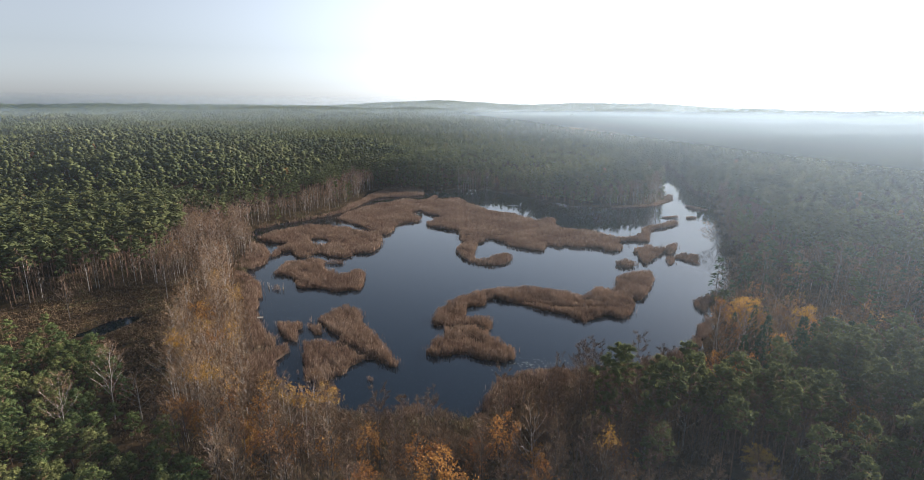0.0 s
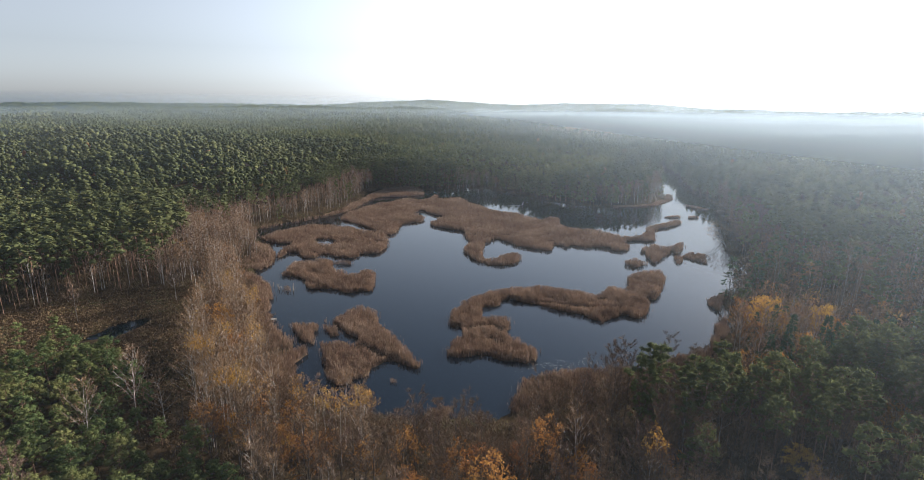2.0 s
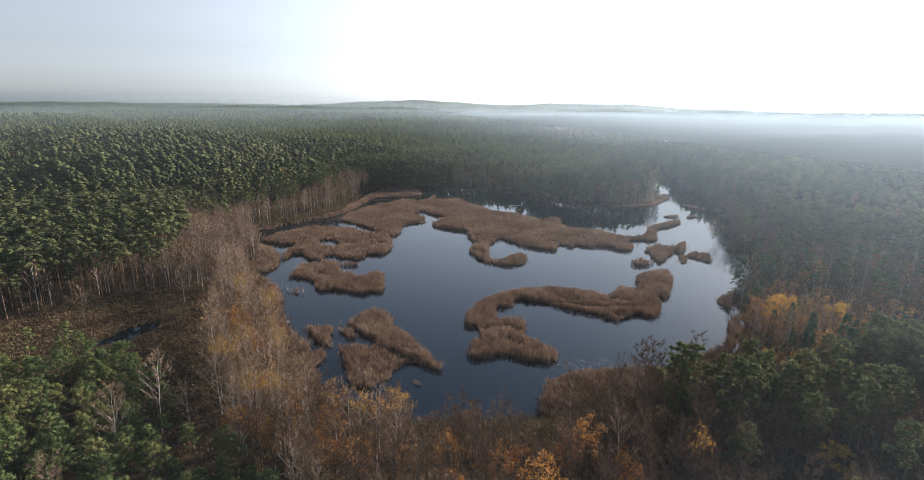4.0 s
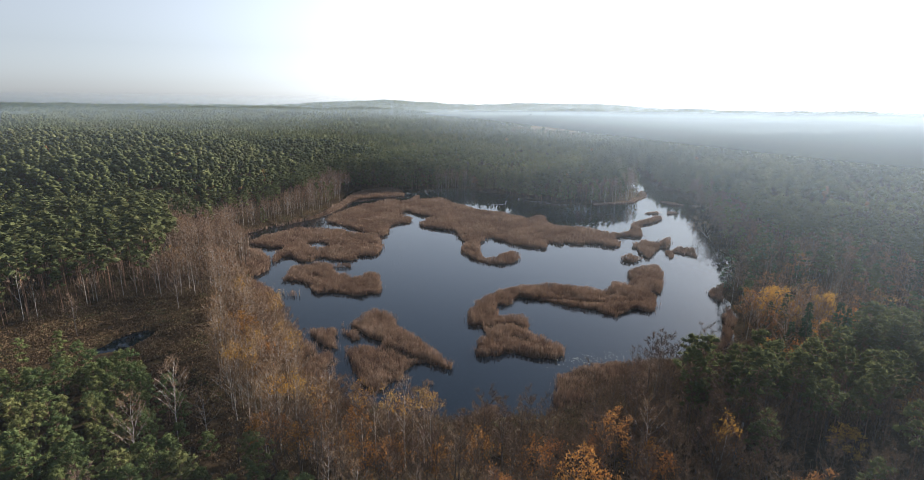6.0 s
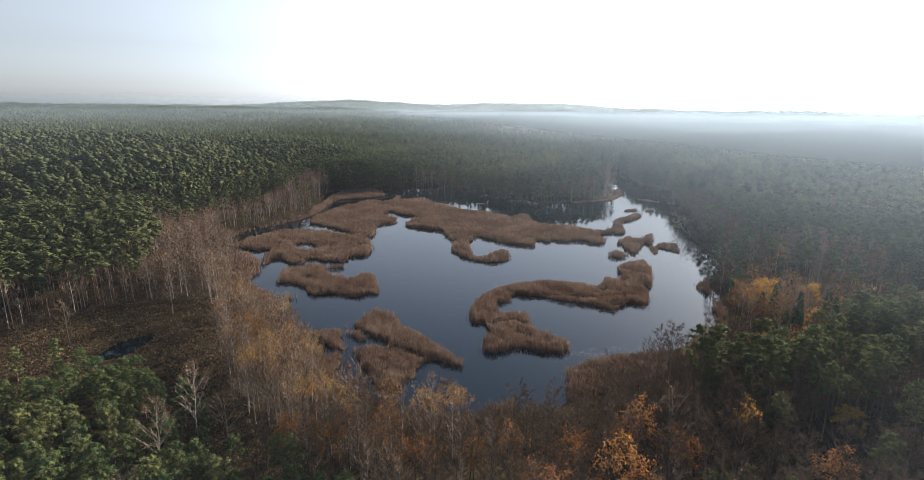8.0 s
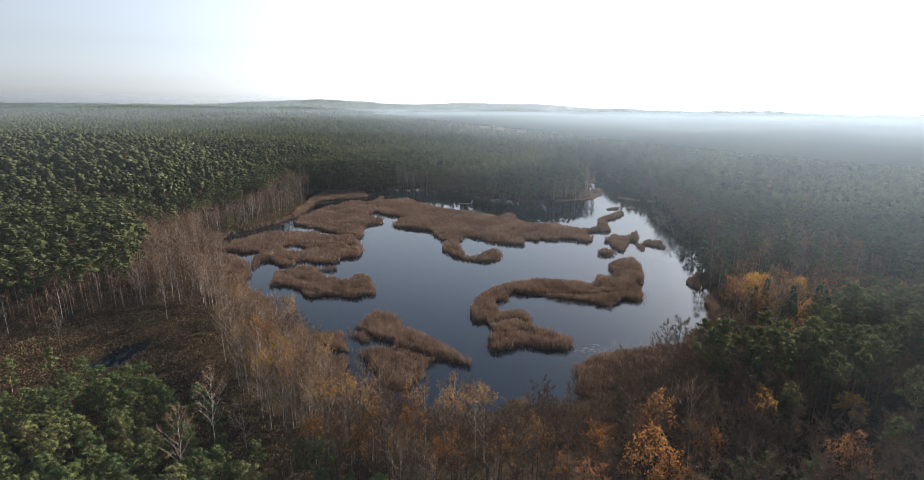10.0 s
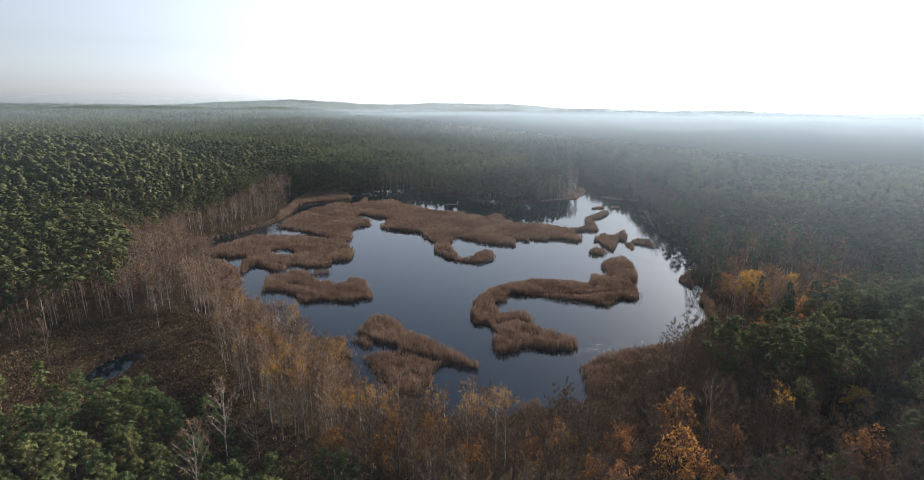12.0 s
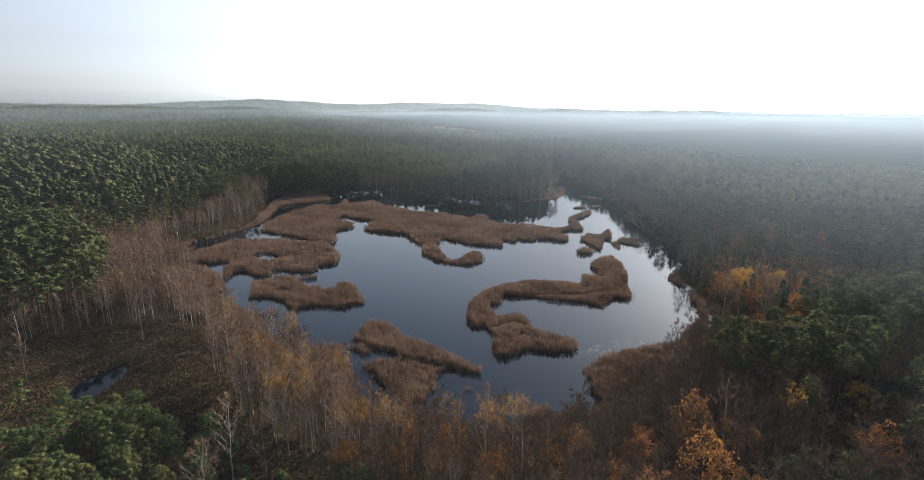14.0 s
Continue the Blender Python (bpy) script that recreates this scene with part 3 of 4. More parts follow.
reed_bed("hook-shaped pale reed island", outline=[(-85.1, 226.7), (-84.4, 236.7), (-84.3, 243.8), (-78.6, 245.9), (-72.5, 250.9), (-65.2, 246.1), (-59.8, 246.4), (-58.6, 244.2), (-65.6, 244.2), (-65.6, 237.9), (-61.1, 229.4), (-58.7, 230.2), (-55.2, 224.5), (-49.6, 231.4), (-45.1, 230), (-43.5, 221.4), (-42.2, 213.3), (-42.4, 207.6), (-46.4, 206), (-52.2, 204.7), (-57.1, 208.1), (-63.1, 210.2), (-66.4, 208.6), (-70.2, 211.2), (-72.2, 217.1), (-76.7, 223.7), (-83.5, 227.7)])
reed_bed("broad brown reed bed with a water pocket", outline=[(-117.2, 296.1), (-113.4, 306.5), (-106.6, 312.9), (-97.1, 325.6), (-86.1, 321.1), (-72.2, 321), (-62.6, 309.1), (-48.9, 304.5), (-44.9, 286), (-45.1, 273.8), (-47.1, 266.1), (-49.9, 262.1), (-58.2, 263.1), (-56.7, 258.7), (-61.8, 254.3), (-73.8, 260.9), (-77.3, 255.2), (-82.8, 254.9), (-90.6, 265), (-96.3, 256.6), (-98.3, 272.5), (-95.6, 276.6), (-98.8, 284), (-103.6, 282.2), (-110.5, 286.6), (-116.7, 293.5)], pocket=[(-86.7, 289.8), (-82.6, 294.5), (-75.5, 288.5), (-73.1, 280.8), (-77.2, 276.6), (-82.1, 279.6)], calm=0.8)
reed_bed("brown reed bed joined to a ragged point", outline=[(-79.9, 342.4), (-82.7, 351.7), (-77.3, 375.2), (-62.3, 401.1), (-42.5, 419.7), (-31, 413.1), (-20.6, 440.4), (-21.9, 410.1), (-30.7, 388), (-30.5, 380), (-36.2, 365.8), (-28.5, 351.2), (-28.1, 339.9), (-34.7, 337.1), (-40.4, 329.2), (-42.1, 310.5), (-46.5, 303.7), (-58, 316.9), (-71.6, 332.9)], calm=0.9)
reed_bed("long reed strip below the far pines", outline=[(-126.3, 319.7), (-112.6, 333.9), (-98, 353.4), (-89, 372.3), (-85.4, 394), (-79.5, 423.7), (-75, 455.4), (-61, 477), (-41.2, 485.6), (-32.6, 454.1), (-33.3, 444.7), (-49.8, 434.8), (-64.1, 433.5), (-72.8, 423.6), (-77.5, 399), (-83.5, 375.3), (-91.2, 358.3), (-103.6, 341.7), (-115.4, 330), (-126, 317.6)], calm=0.7)
reed_bed("wide brown reed bed in mid-lake", outline=[(-30.8, 383.3), (-25.7, 407.2), (-16.6, 422.4), (-2.2, 423.7), (9.3, 398.2), (23.4, 372.6), (41.5, 355.3), (51.4, 344), (62.5, 346.7), (61.9, 323.9), (69.2, 316), (81.8, 307.7), (90.8, 297), (98.4, 292.9), (98.7, 290.6), (89.8, 287.3), (86.9, 272.5), (78.9, 268.4), (74.8, 275.3), (68.1, 276.1), (63.3, 274.1), (57.8, 281.4), (53.4, 275.3), (47.6, 279.9), (45.3, 271.2), (40.5, 269.3), (33.4, 273.9), (26.2, 278.6), (21.5, 288.5), (15.3, 292), (8.7, 283.4), (3.7, 284), (-1.3, 296.8), (-1.2, 311.7), (-8.6, 317.3), (-16.6, 323.1), (-23.2, 330.6), (-20.6, 337.1), (-14.3, 355.5), (-23.9, 366.4)], calm=0.9)
reed_bed("curled reed spit", outline=[(0.1, 279.3), (5.8, 286.6), (9.3, 283.3), (6.2, 261.4), (7.8, 251.2), (13, 251.6), (18.5, 258.8), (23.6, 260.5), (25.6, 257.1), (23, 247.7), (16.5, 242.5), (9.3, 243.4), (3.2, 250.2), (-0.9, 259.3), (-2.8, 269.8)], calm=0.4)
reed_bed("narrow broken reed strip", outline=[(114.6, 319.5), (128.5, 331.2), (142.5, 341.7), (142.7, 335.1), (129.9, 325.1), (117.1, 315.8), (110, 295.3), (105.8, 289.8), (97.6, 290.8), (97, 295.3), (108.7, 306.6)], calm=0.5)
reed_bed("ragged reed clump in bright water", outline=[(91.7, 268.2), (101.7, 276.4), (107.4, 271.6), (111.5, 275.3), (117.1, 280.3), (119.4, 279.5), (109.6, 263.3), (106.9, 266.2), (99.2, 256.1), (90.6, 246.8), (89.7, 253.7), (91.9, 263)], calm=0.4)
reed_bed("round reed tussock", outline=[(76.2, 246), (81.6, 248.7), (84.6, 245), (85.7, 244.2), (79.1, 239.7), (75.9, 242.2)], calm=0.2)
reed_bed("low dark reed clump", outline=[(107.5, 256.1), (115.6, 262.7), (120.8, 259.5), (121.2, 257), (116.3, 245.9), (112.9, 248.6), (110.7, 253.5)], calm=0.4, top=1.6)
reed_bed("small ragged reed clump", outline=[(106.1, 258.8), (108.1, 255), (104, 246.3), (101.2, 246.6)], calm=0.3, top=1.5)
reed_bed("reed fringe of a bay", outline=[(-116.4, 281.2), (-107.5, 274.3), (-103.8, 269.9), (-97.4, 256.7), (-95.6, 244.3), (-98.2, 238.6), (-103.9, 243.6), (-107.6, 245.9)], calm=0.6)
# tussocks, fringes and belts along the shores, as strokes
reed_bed("small reed tussock in open water", [[(158, 354, 1.6), (162, 355, 1.6)]], calm=0.2, top=1.6)
reed_bed("small dark reed tussock", [[(142, 355, 1.4), (146, 356.5, 1.8), (150, 357, 1.4)]], calm=0.2, top=1.6)
reed_bed("far reed strip along the channel", [[(174, 399, 0.8), (178, 391, 1.8), (183, 384, 1.2)], [(190, 378, 0.9), (193, 375, 0.6)]], top=1.8)
reed_bed("thin reeds round dead stumps", [[(-78, 208.5, 0.7), (-76, 207.5, 0.5)]], calm=0.2)
reed_bed("tiny green tussock", [[(-26.6, 134, 0.5)]], calm=0.1, top=1.2)
reed_bed("dense tan reed fringe along the birch shore", [[(-57.5, 134, 3), (-61, 146, 4.5), (-57.5, 152, 2.5)], [(-66, 156, 5), (-76, 167, 5.5), (-83, 184, 5.5), (-90, 206, 6), (-103, 222, 7)], [(-102, 238, 4), (-105, 250, 4)]], calm=0.9)
reed_bed("brown reed belt at the alder shore", [[(9, 121, 4), (15, 128, 7), (28, 131, 8), (42, 133, 6), (52, 136, 4)]], calm=0.7)
reed_bed("reed knob before the alders", [[(-14, 117, 2), (-12, 118, 1.8)]])
reed_bed("shaded reed fringe at the wooded shore", [[(55, 141, 1.6), (62, 145, 1.8), (73, 152, 1.4), (81, 163, 1.6), (88, 175, 1.2)], [(91, 186, 1.4), (95, 195, 1.8), (104, 202, 1.2)]], calm=0.9, top=1.9)
reed_bed("pale grass edge of the wooded point", [[(118, 393, 2), (150, 402, 2.5), (172, 428, 3), (182, 450, 2)]], top=1.2)


# ---- trees ----
def kinds_at(x, y):
    """What grows at a place: 0 nothing, 1 pine, 2 young pine, 3 birch, 4 alder, 5 rust oak, 6 gold birch, 7 spruce."""
    u = rng.uniform(size=np.shape(x))
    d = lake_distance(x, y)
    wob = 6 * ripple(x, y, 14.0, 9.0)
    kind = np.ones(np.shape(x), int)
    # alders and oaks of the near bank
    bank = (x > -62) & (x < 24 + wob) & (y < 140)
    kind = np.where(bank, np.where(u < 0.78, 4, np.where(u < 0.83, 3, np.where(u < 0.85, 5, 0))), kind)
    front = bank & (y < 84)
    kind = np.where(front, np.where(u < 0.80, 4, np.where(u < 0.86, 5, np.where(u < 0.90, 3, 0))), kind)
    # young pines
    young = ((x < -40) & (y < 84 - 0.9 * (x + 48) + wob * 0.4) & (y < 144)) | ((x < -24) & (y < 80))
    kind = np.where(young, np.where(u < 0.975, 2, np.where(u < 0.99, 4, 3)), kind)
    # birch belt of the west shore
    belt = (x < -48) & ~young & (y > 100) & (y < 300) & (d < 36 + wob)
    kind = np.where(belt, np.where(u < 0.56, 3, np.where(u < 0.91, 4, np.where(u < 0.96, 6, 5))), kind)
    fringe = (x < -60) & (y >= 300) & (y < 480) & (d < 22 + wob)
    kind = np.where(fringe, np.where(u < 0.6, 3, np.where(u < 0.9, 4, 1)), kind)
    damp = (x >= 14) & (x < 75) & (y < 150) & (d < 30 + wob)
    kind = np.where(damp, 4, kind)
    # mixed wood of the east shore
    mixed = (x > 62) & (y > 112 + 0.1 * x) & (y < 225) & (d < 62 + wob)
    kind = np.where(mixed, np.where(u < 0.46, 4, np.where(u < 0.64, 3, np.where(u < 0.80, 7, np.where(u < 0.89, 5, 1)))), kind)
    east = (x > 100) & (y >= 215) & (y < 420) & (d < 22 + wob) & (d > 0)
    kind = np.where(east, np.where(u < 0.75, 4, 1), kind)
    point = (y > 385) & (x > 110) & (x < 200) & (d < 14)
    kind = np.where(point, np.where(u < 0.4, 3, np.where(u < 0.75, 1, 0)), kind)
    tip = (y > 405) & (x > 140) & (x < 215) & (u > 0.85)
    kind = np.where(tip, 0, kind)
    inland = (kind == 1) & (u > 0.992)
    kind = np.where(inland, 5, kind)
    stand = (x > 22 + wob) & (y < 112)
    kind = np.where(stand, np.where(u < np.where(x + 0.6 * (y - 80) > 58, 0.4, 0.06), 1, np.where(u < 0.84, 4, np.where(u < 0.87, 5, 0))), kind)
    kind = np.where((x > 38) & (y < 93) & (u > 0.45), 0, kind)
    kind = np.where((x > -10) & (x < 26) & (y < 78), np.where(u < 0.22, 2, np.where(u < 0.9, 4, 5)), kind)
    kind = np.where((kind == 2) & (u > 0.76) & (u < 0.90), 0, kind)
    kind = np.where((x > -150) & (x < -50) & (y < 172) & (kind == 1), 2, kind)
    rim = (edge_distance(x, y, OPEN) < 9) & (y > 168) & (x < -100)
    kind = np.where(rim & (u < 0.3), 3, kind)
    kind = np.where((edge_distance(x, y, OPEN) < 1) & ((u > 0.02) | (kind == 1)), 0, kind)
    kind = np.where(edge_distance(x, y, POOL) < 2, 0, kind)
    keep_off = np.where(kind == 1, 4.5, 2.0)
    keep_off = np.where((y < 150) & (x > -56) & (x < 14), 15 + 0.4 * wob, keep_off)
    keep_off = np.where((y < 160) & (x >= 14) & (x < 72), 16.0 + 0.3 * wob, keep_off)
    keep_off = np.where((x >= 72) & (x < 115) & (y < 215), 2.0, keep_off)
    keep_off = np.where((x > 190) & (y > 380), 3.5, keep_off)
    keep_off = np.where((x < -56) & (y > 125) & (y < 300), 5.0 + 0.3 * wob, keep_off)
    kind = np.where(d < keep_off, 0, kind)
    return kind


def scatter(r0, r1, step, jitter=0.42):
    """Tree places between two distances from the middle of the glade's south edge."""
    xs, ys = np.meshgrid(np.arange(-float(r1), r1, step), np.arange(20.0, r1, step))
    xs[::2] += step / 2
    x = xs.ravel() + rng.uniform(-jitter, jitter, xs.size) * step
    y = ys.ravel() + rng.uniform(-jitter, jitter, xs.size) * step
    r, a = np.hypot(x + 35, y - 8), np.degrees(np.arctan2(x + 35, y - 8))
    ok = (r >= r0) & (r < r1) & (a > -52) & (a < 70)
    x, y = x[ok], y[ok]
    k = kinds_at(x, y)
    return x[k > 0], y[k > 0], k[k > 0]


def tree_kind(name, shapes, wood_mat, leaf_mat, extra=None, crown="crown"):
    """Builds the first of a kind of tree in a few shapes; returns their roots."""
    roots = []
    for s in shapes:
        wood, leaf = s[0], s[1]
        root = new(name)
        part("trunk", mesh_of("trunk", *wood, [wood_mat], smooth=True), root)
        part(crown, mesh_of(crown, *leaf, [leaf_mat]), root)
        if extra is not None:
            part("leaves", mesh_of("leaves", *s[2], [extra]), root)
        roots.append(root)
    return roots


g = np.random.default_rng(11)
SHAPES = {}
SHAPES[1] = ("pine_tree", [pine_shape(g, 21 + i % 2, 0.5 + 0.05 * (i % 3), 2.6 + 0.25 * (i % 3), 30, 28, 0.32, 6, 0.17, 0.72) for i in range(6)], mat_pinebark, mat_pine, None, "tall pine with a bare trunk and dark green crown", "pine tree", "pines by the lake")
SHAPES[2] = ("young_pine", [pine_shape(g, 7.5 + 0.9 * i, 0.2, 1.9 + 0.12 * i, 28, 28, 0.28, 5, 0.12, 0.55) for i in range(6)], mat_pinebark, mat_young, None, "bushy young pine with fresh green needles", "pine tree", "young pines")
b = [bare_shape(g, 16.5 + i, 22, 5, 10, 0.115, 0.19, 0.95, 0.036, 0.3, 1.3) for i in range(5)]
SHAPES[3] = ("birch_tree", b, mat_birchbark, mat_btwig, None, "bare birch with a white trunk and tan twigs", "birch tree", "birches by the lake")
b = [bare_shape(g, 15.0 + i, 24, 5, 14, 0.17, 0.18, 0.75, 0.044, 0.3, 1.0) for i in range(5)]
SHAPES[4] = ("alder_tree", b, mat_alderbark, mat_twig, None, "leafless alder with a brown haze of fine twigs", "alder tree", "alders by the lake")
b = [bare_shape(g, 13 + i, 18, 4, 7, 0.16, 0.28, 0.9, 0.04, 0.25, 0.9) for i in range(3)]
SHAPES[5] = ("oak_tree", [(*s, leaves_on(g, s[1], 950, 0.34)) for s in b], mat_alderbark, mat_twig, mat_rust, "oak in rust-orange autumn leaves", "oak tree", "autumn oaks")
b = [bare_shape(g, 16 + i, 15, 7, 7, 0.24, 0.4, 1.0, 0.05, 0.22, 1.0) for i in range(2)]
SHAPES[8] = ("ash_tree", b, mat_deadwood, mat_btwig, None, "bare spreading ash with thick pale grey limbs", "ash tree", "ashes on the bank")
b = [bare_shape(g, 9 + i, 16, 4, 7, 0.12, 0.34, 0.8, 0.04, 0.2, 0.8) for i in range(2)]
SHAPES[9] = ("maple_tree", [(*s, leaves_on(g, s[1], 3000, 0.2)) for s in b], mat_alderbark, mat_twig, mat_gold, "small maple in bright golden leaf", "maple tree", "golden maples")
b = [bare_shape(g, 16 + i, 18, 4, 7, 0.12, 0.18, 0.9, 0.04, 0.3, 1.4) for i in range(3)]
SHAPES[6] = ("golden_birch", [(*s, leaves_on(g, s[1], 330, 0.22, 14.0)) for s in b], mat_birchbark, mat_btwig, mat_gold, "birch with the last golden leaves on its top", "birch tree", "golden birches")
SHAPES[7] = ("spruce_tree", [spruce_shape(g, 18 + i) for i in range(3)], mat_alderbark, mat_spruce, None, "dark narrow spruce among bare trees", "spruce tree", "spruces in the mixed wood")
ROOTS, used = {}, {}
for k, (name, shapes, wood_mat, leaf_mat, extra, label, cat, grp) in SHAPES.items():
    ROOTS[k] = tree_kind(name, shapes, wood_mat, leaf_mat, extra, "crown")
    for r in ROOTS[k]:
        tagged(r, label, cat, grp)


def plant(k, x, y, size=None):
    """Sets one tree of kind k; the first few use the originals."""
    n = used.get(k, 0)
    used[k] = n + 1
    s = size or rng.uniform(0.8, 1.14)
    m = pose(x, y, float(land(x, y)) - 0.1, rng.normal(0, 1.2), rng.normal(0, 1.2), rng.uniform(0, 360))
    pick = ROOTS[k][n % len(ROOTS[k])]
    if n < len(ROOTS[k]):
        ob = pick
        ob.matrix_basis = m
    else:
        ob = copy_thing(pick, m)
    ob.scale = (s * rng.uniform(0.9, 1.12), s * rng.uniform(0.9, 1.12), s)
    return ob


# single trees that stand out
for k, x, y, s in ((9, 89.5, 154, 1.75), (9, 96, 153, 0.95), (9, 108, 155, 1.35), (5, 68, 117, 1.15), (5, -140, 419, 1.35), (5, -5, 74, 1.25), (5, -1, 73, 1.1), (6, 23.6, 81, 1.1), (8, 44, 102, 1.15), (8, 39, 99, 1.05), (8, -73, 119, 0.95), (8, -77.5, 112.5, 0.75), (9, 57, 88, 0.9), (5, -62, 104, 0.8), (5, -58, 101, 0.75), (5, -46, 95, 0.85), (9, -46, 100, 0.8), (8, 31, 119, 0.8), (8, 26, 84, 0.6), (1, 37, 86, 0.78), (1, 34, 84, 0.7), (1, 31, 104, 1.05), (1, 35, 106, 1.1), (1, 50, 104, 1.0), (8, 48, 101, 1.0)):
    plant(k, x, y, s)
OAKS = [(-51, 101), (-43, 98.5), (-35, 93), (-38, 89), (-27, 88.7), (-19, 91.8), (12, 86.5), (13.3, 80), (-10, 85), (-5, 87.6), (2, 86), (30.5, 88.6), (-62, 102), (-54, 97)]
for x, y in OAKS:
    plant(5, x, y, rng.uniform(0.76, 1.0))
TOPS = [(-42, 101), (-36, 97), (-33.4, 97.6), (-29.4, 99), (-54.6, 103.6), (-50.5, 104), (-61, 109), (-68, 118), (-76, 127), (-72, 135), (-70.5, 153), (-60, 106), (-28, 97)]
for x, y in TOPS:
    plant(6, x, y, rng.uniform(0.95, 1.1))
for k in range(34):
    plant(1, 30 + 2.3 * k + rng.normal(0, 1.2), 104 + 5.5 * (k % 3 - 1) + rng.normal(0, 2.2), rng.uniform(0.68, 0.96))
tx, ty, tk = scatter(46, 192, 4.6)
bx, by, bk = scatter(60, 192, 5.6)
dense = ((bk == 3) | (bk == 4) | (bk == 6)) & (bx < -44) & (by > 92 - 0.9 * (bx + 48))
tx, ty, tk = np.r_[tx, bx[dense]], np.r_[ty, by[dense]], np.r_[tk, bk[dense]]
order = np.argsort(np.hypot(tx + 35, ty - 8))
tx, ty, tk = tx[order], ty[order], tk[order]
spare = []
for x, y, k in zip(tx, ty, tk):
    if used.get(int(k), 0) < 300:
        plant(int(k), x, y)
    else:
        spare.append((x, y, k))


def wood_of(name, label, places, kind_ids, shapes, mats, cat="forest", smooth=False):
    """Many trees as one mesh: places (x, y, k)."""
    V, T, S, C, base = [], [], [], [], 0
    stack = []
    for wood, leaf in shapes:
        v, t = join([wood, leaf]) if wood is not None else leaf
        n_wood = len(wood[1]) if wood is not None else 0
        stack.append((v, t, np.r_[np.ones(n_wood), np.zeros(len(t) - n_wood)]))
    sel = np.array([(x, y) for x, y, k in places if k in kind_ids])
    if not len(sel):
        return
    z = land(sel[:, 0], sel[:, 1]) - 0.1
    pick = rng.integers(0, len(stack), len(sel))
    for i, (v, t, s) in enumerate(stack):
        w = np.where(pick == i)[0]
        if not len(w):
            continue
        a, sc = rng.uniform(0, 2 * np.pi, len(w)), np.clip(rng.normal(0.97, 0.11, len(w)) + 0.10 * np.tanh(4 * ripple(sel[w, 0], sel[w, 1], 30.0, 5.0)) + 0.12 * np.tanh(9 * ripple(sel[w, 0], sel[w, 1], 85.0, 2.0)), 0.55, 1.3)
        wide = sc * rng.uniform(0.9, 1.15, len(w))
        c, s_ = np.cos(a)[:, None], np.sin(a)[:, None]
        x = (v[None, :, 0] * c - v[None, :, 1] * s_) * wide[:, None] + sel[w, 0][:, None]
        y = (v[None, :, 0] * s_ + v[None, :, 1] * c) * wide[:, None] + sel[w, 1][:, None]
        zz = v[None, :, 2] * sc[:, None] + z[w][:, None]
        V.append(np.stack([x, y, zz], -1).reshape(-1, 3))
        T.append((t[None] + (np.arange(len(w)) * len(v))[:, None, None]).reshape(-1, 3) + base)
        S.append(np.tile(s, len(w)))
        C.append(np.repeat(np.clip(0.5 + 0.34 * ripple(sel[w, 0], sel[w, 1], 34.0, 3.0) + rng.normal(0, 0.2, len(w)), 0, 1), len(v)))
        base += len(v) * len(w)
    ob = new(name, mesh_of(name, np.concatenate(V), np.concatenate(T), mats, np.concatenate(S), np.concatenate(C), smooth))
    tagged(ob, label, cat, kind="stuff")


mx, my, mk = scatter(192, 360, 5.0)
bx, by, bk = scatter(192, 330, 5.4)
dense = ((bk == 3) | (bk == 4)) & (bx < 0)
mid = spare + list(zip(mx, my, mk)) + list(zip(bx[dense], by[dense], bk[dense]))
fx, fy, fk = scatter(360, 860, 4.7)
fd = lake_distance(fx, fy)
edge = (fd < 40) & (np.hypot(fx, fy) < 780)
mid += list(zip(fx[edge], fy[edge], fk[edge]))
far = list(zip(fx[~edge], fy[~edge], fk[~edge]))
mid += [(x, 482 + 6 * np.sin(x), 3) for x in np.arange(-2, 34, 1.6)]
g = np.random.default_rng(5)
pines = [pine_shape(g, 19.5 + i % 3, 0.6, 1.9, 7, 9, 0.42, 3, 0.16, 1.35, 4) for i in range(8)]
shore = [(x, y, 11) if k == 1 and d < 17 and y > 210 else (x, y, k) for (x, y, k), d in zip(mid, lake_distance(np.array([m[0] for m in mid]), np.array([m[1] for m in mid])))]
mid = shore
wood_of("pine_wood", "dense dark green pine forest behind the lake", mid, (1,), pines, [mat_pine_wood, mat_pinebark])
small = [pine_shape(g, 8 + i, 0.2, 1.9, 12, 12, 0.42, 3, 0.12, 0.85, 4) for i in range(4)]
wood_of("young_pine_wood", "thicket of bushy young pines beside the glade", mid, (2,), small, [mat_young_wood, mat_pinebark])
low = [pine_shape(g, 15 + 2 * i, 0.12, 2.1, 15, 7, 0.5, 3, 0.16, 1.2, 4) for i in range(4)]
wood_of("shore_pine_wood", "pines with crowns down to the water's edge", mid, (11,), low, [mat_pine_wood, mat_pinebark])
birches = [bare_shape(g, 16 + i % 3, 13, 3, 9, 0.12, 0.19, 1.2, 0.06, 0.3, 1.5, 3) for i in range(4)]
wood_of("birch_wood", "belt of bare birches with pale trunks", mid, (3, 6), birches, [mat_btwig_wood, mat_birchbark])
alders = [bare_shape(g, 13.5 + i % 3, 13, 3, 9, 0.13, 0.30, 1.0, 0.10, 0.34, 0.75, 3) for i in range(5)]
wood_of("alder_wood", "brown leafless alders along the shore", mid, (4,), alders, [mat_twig_wood, mat_alderbark])
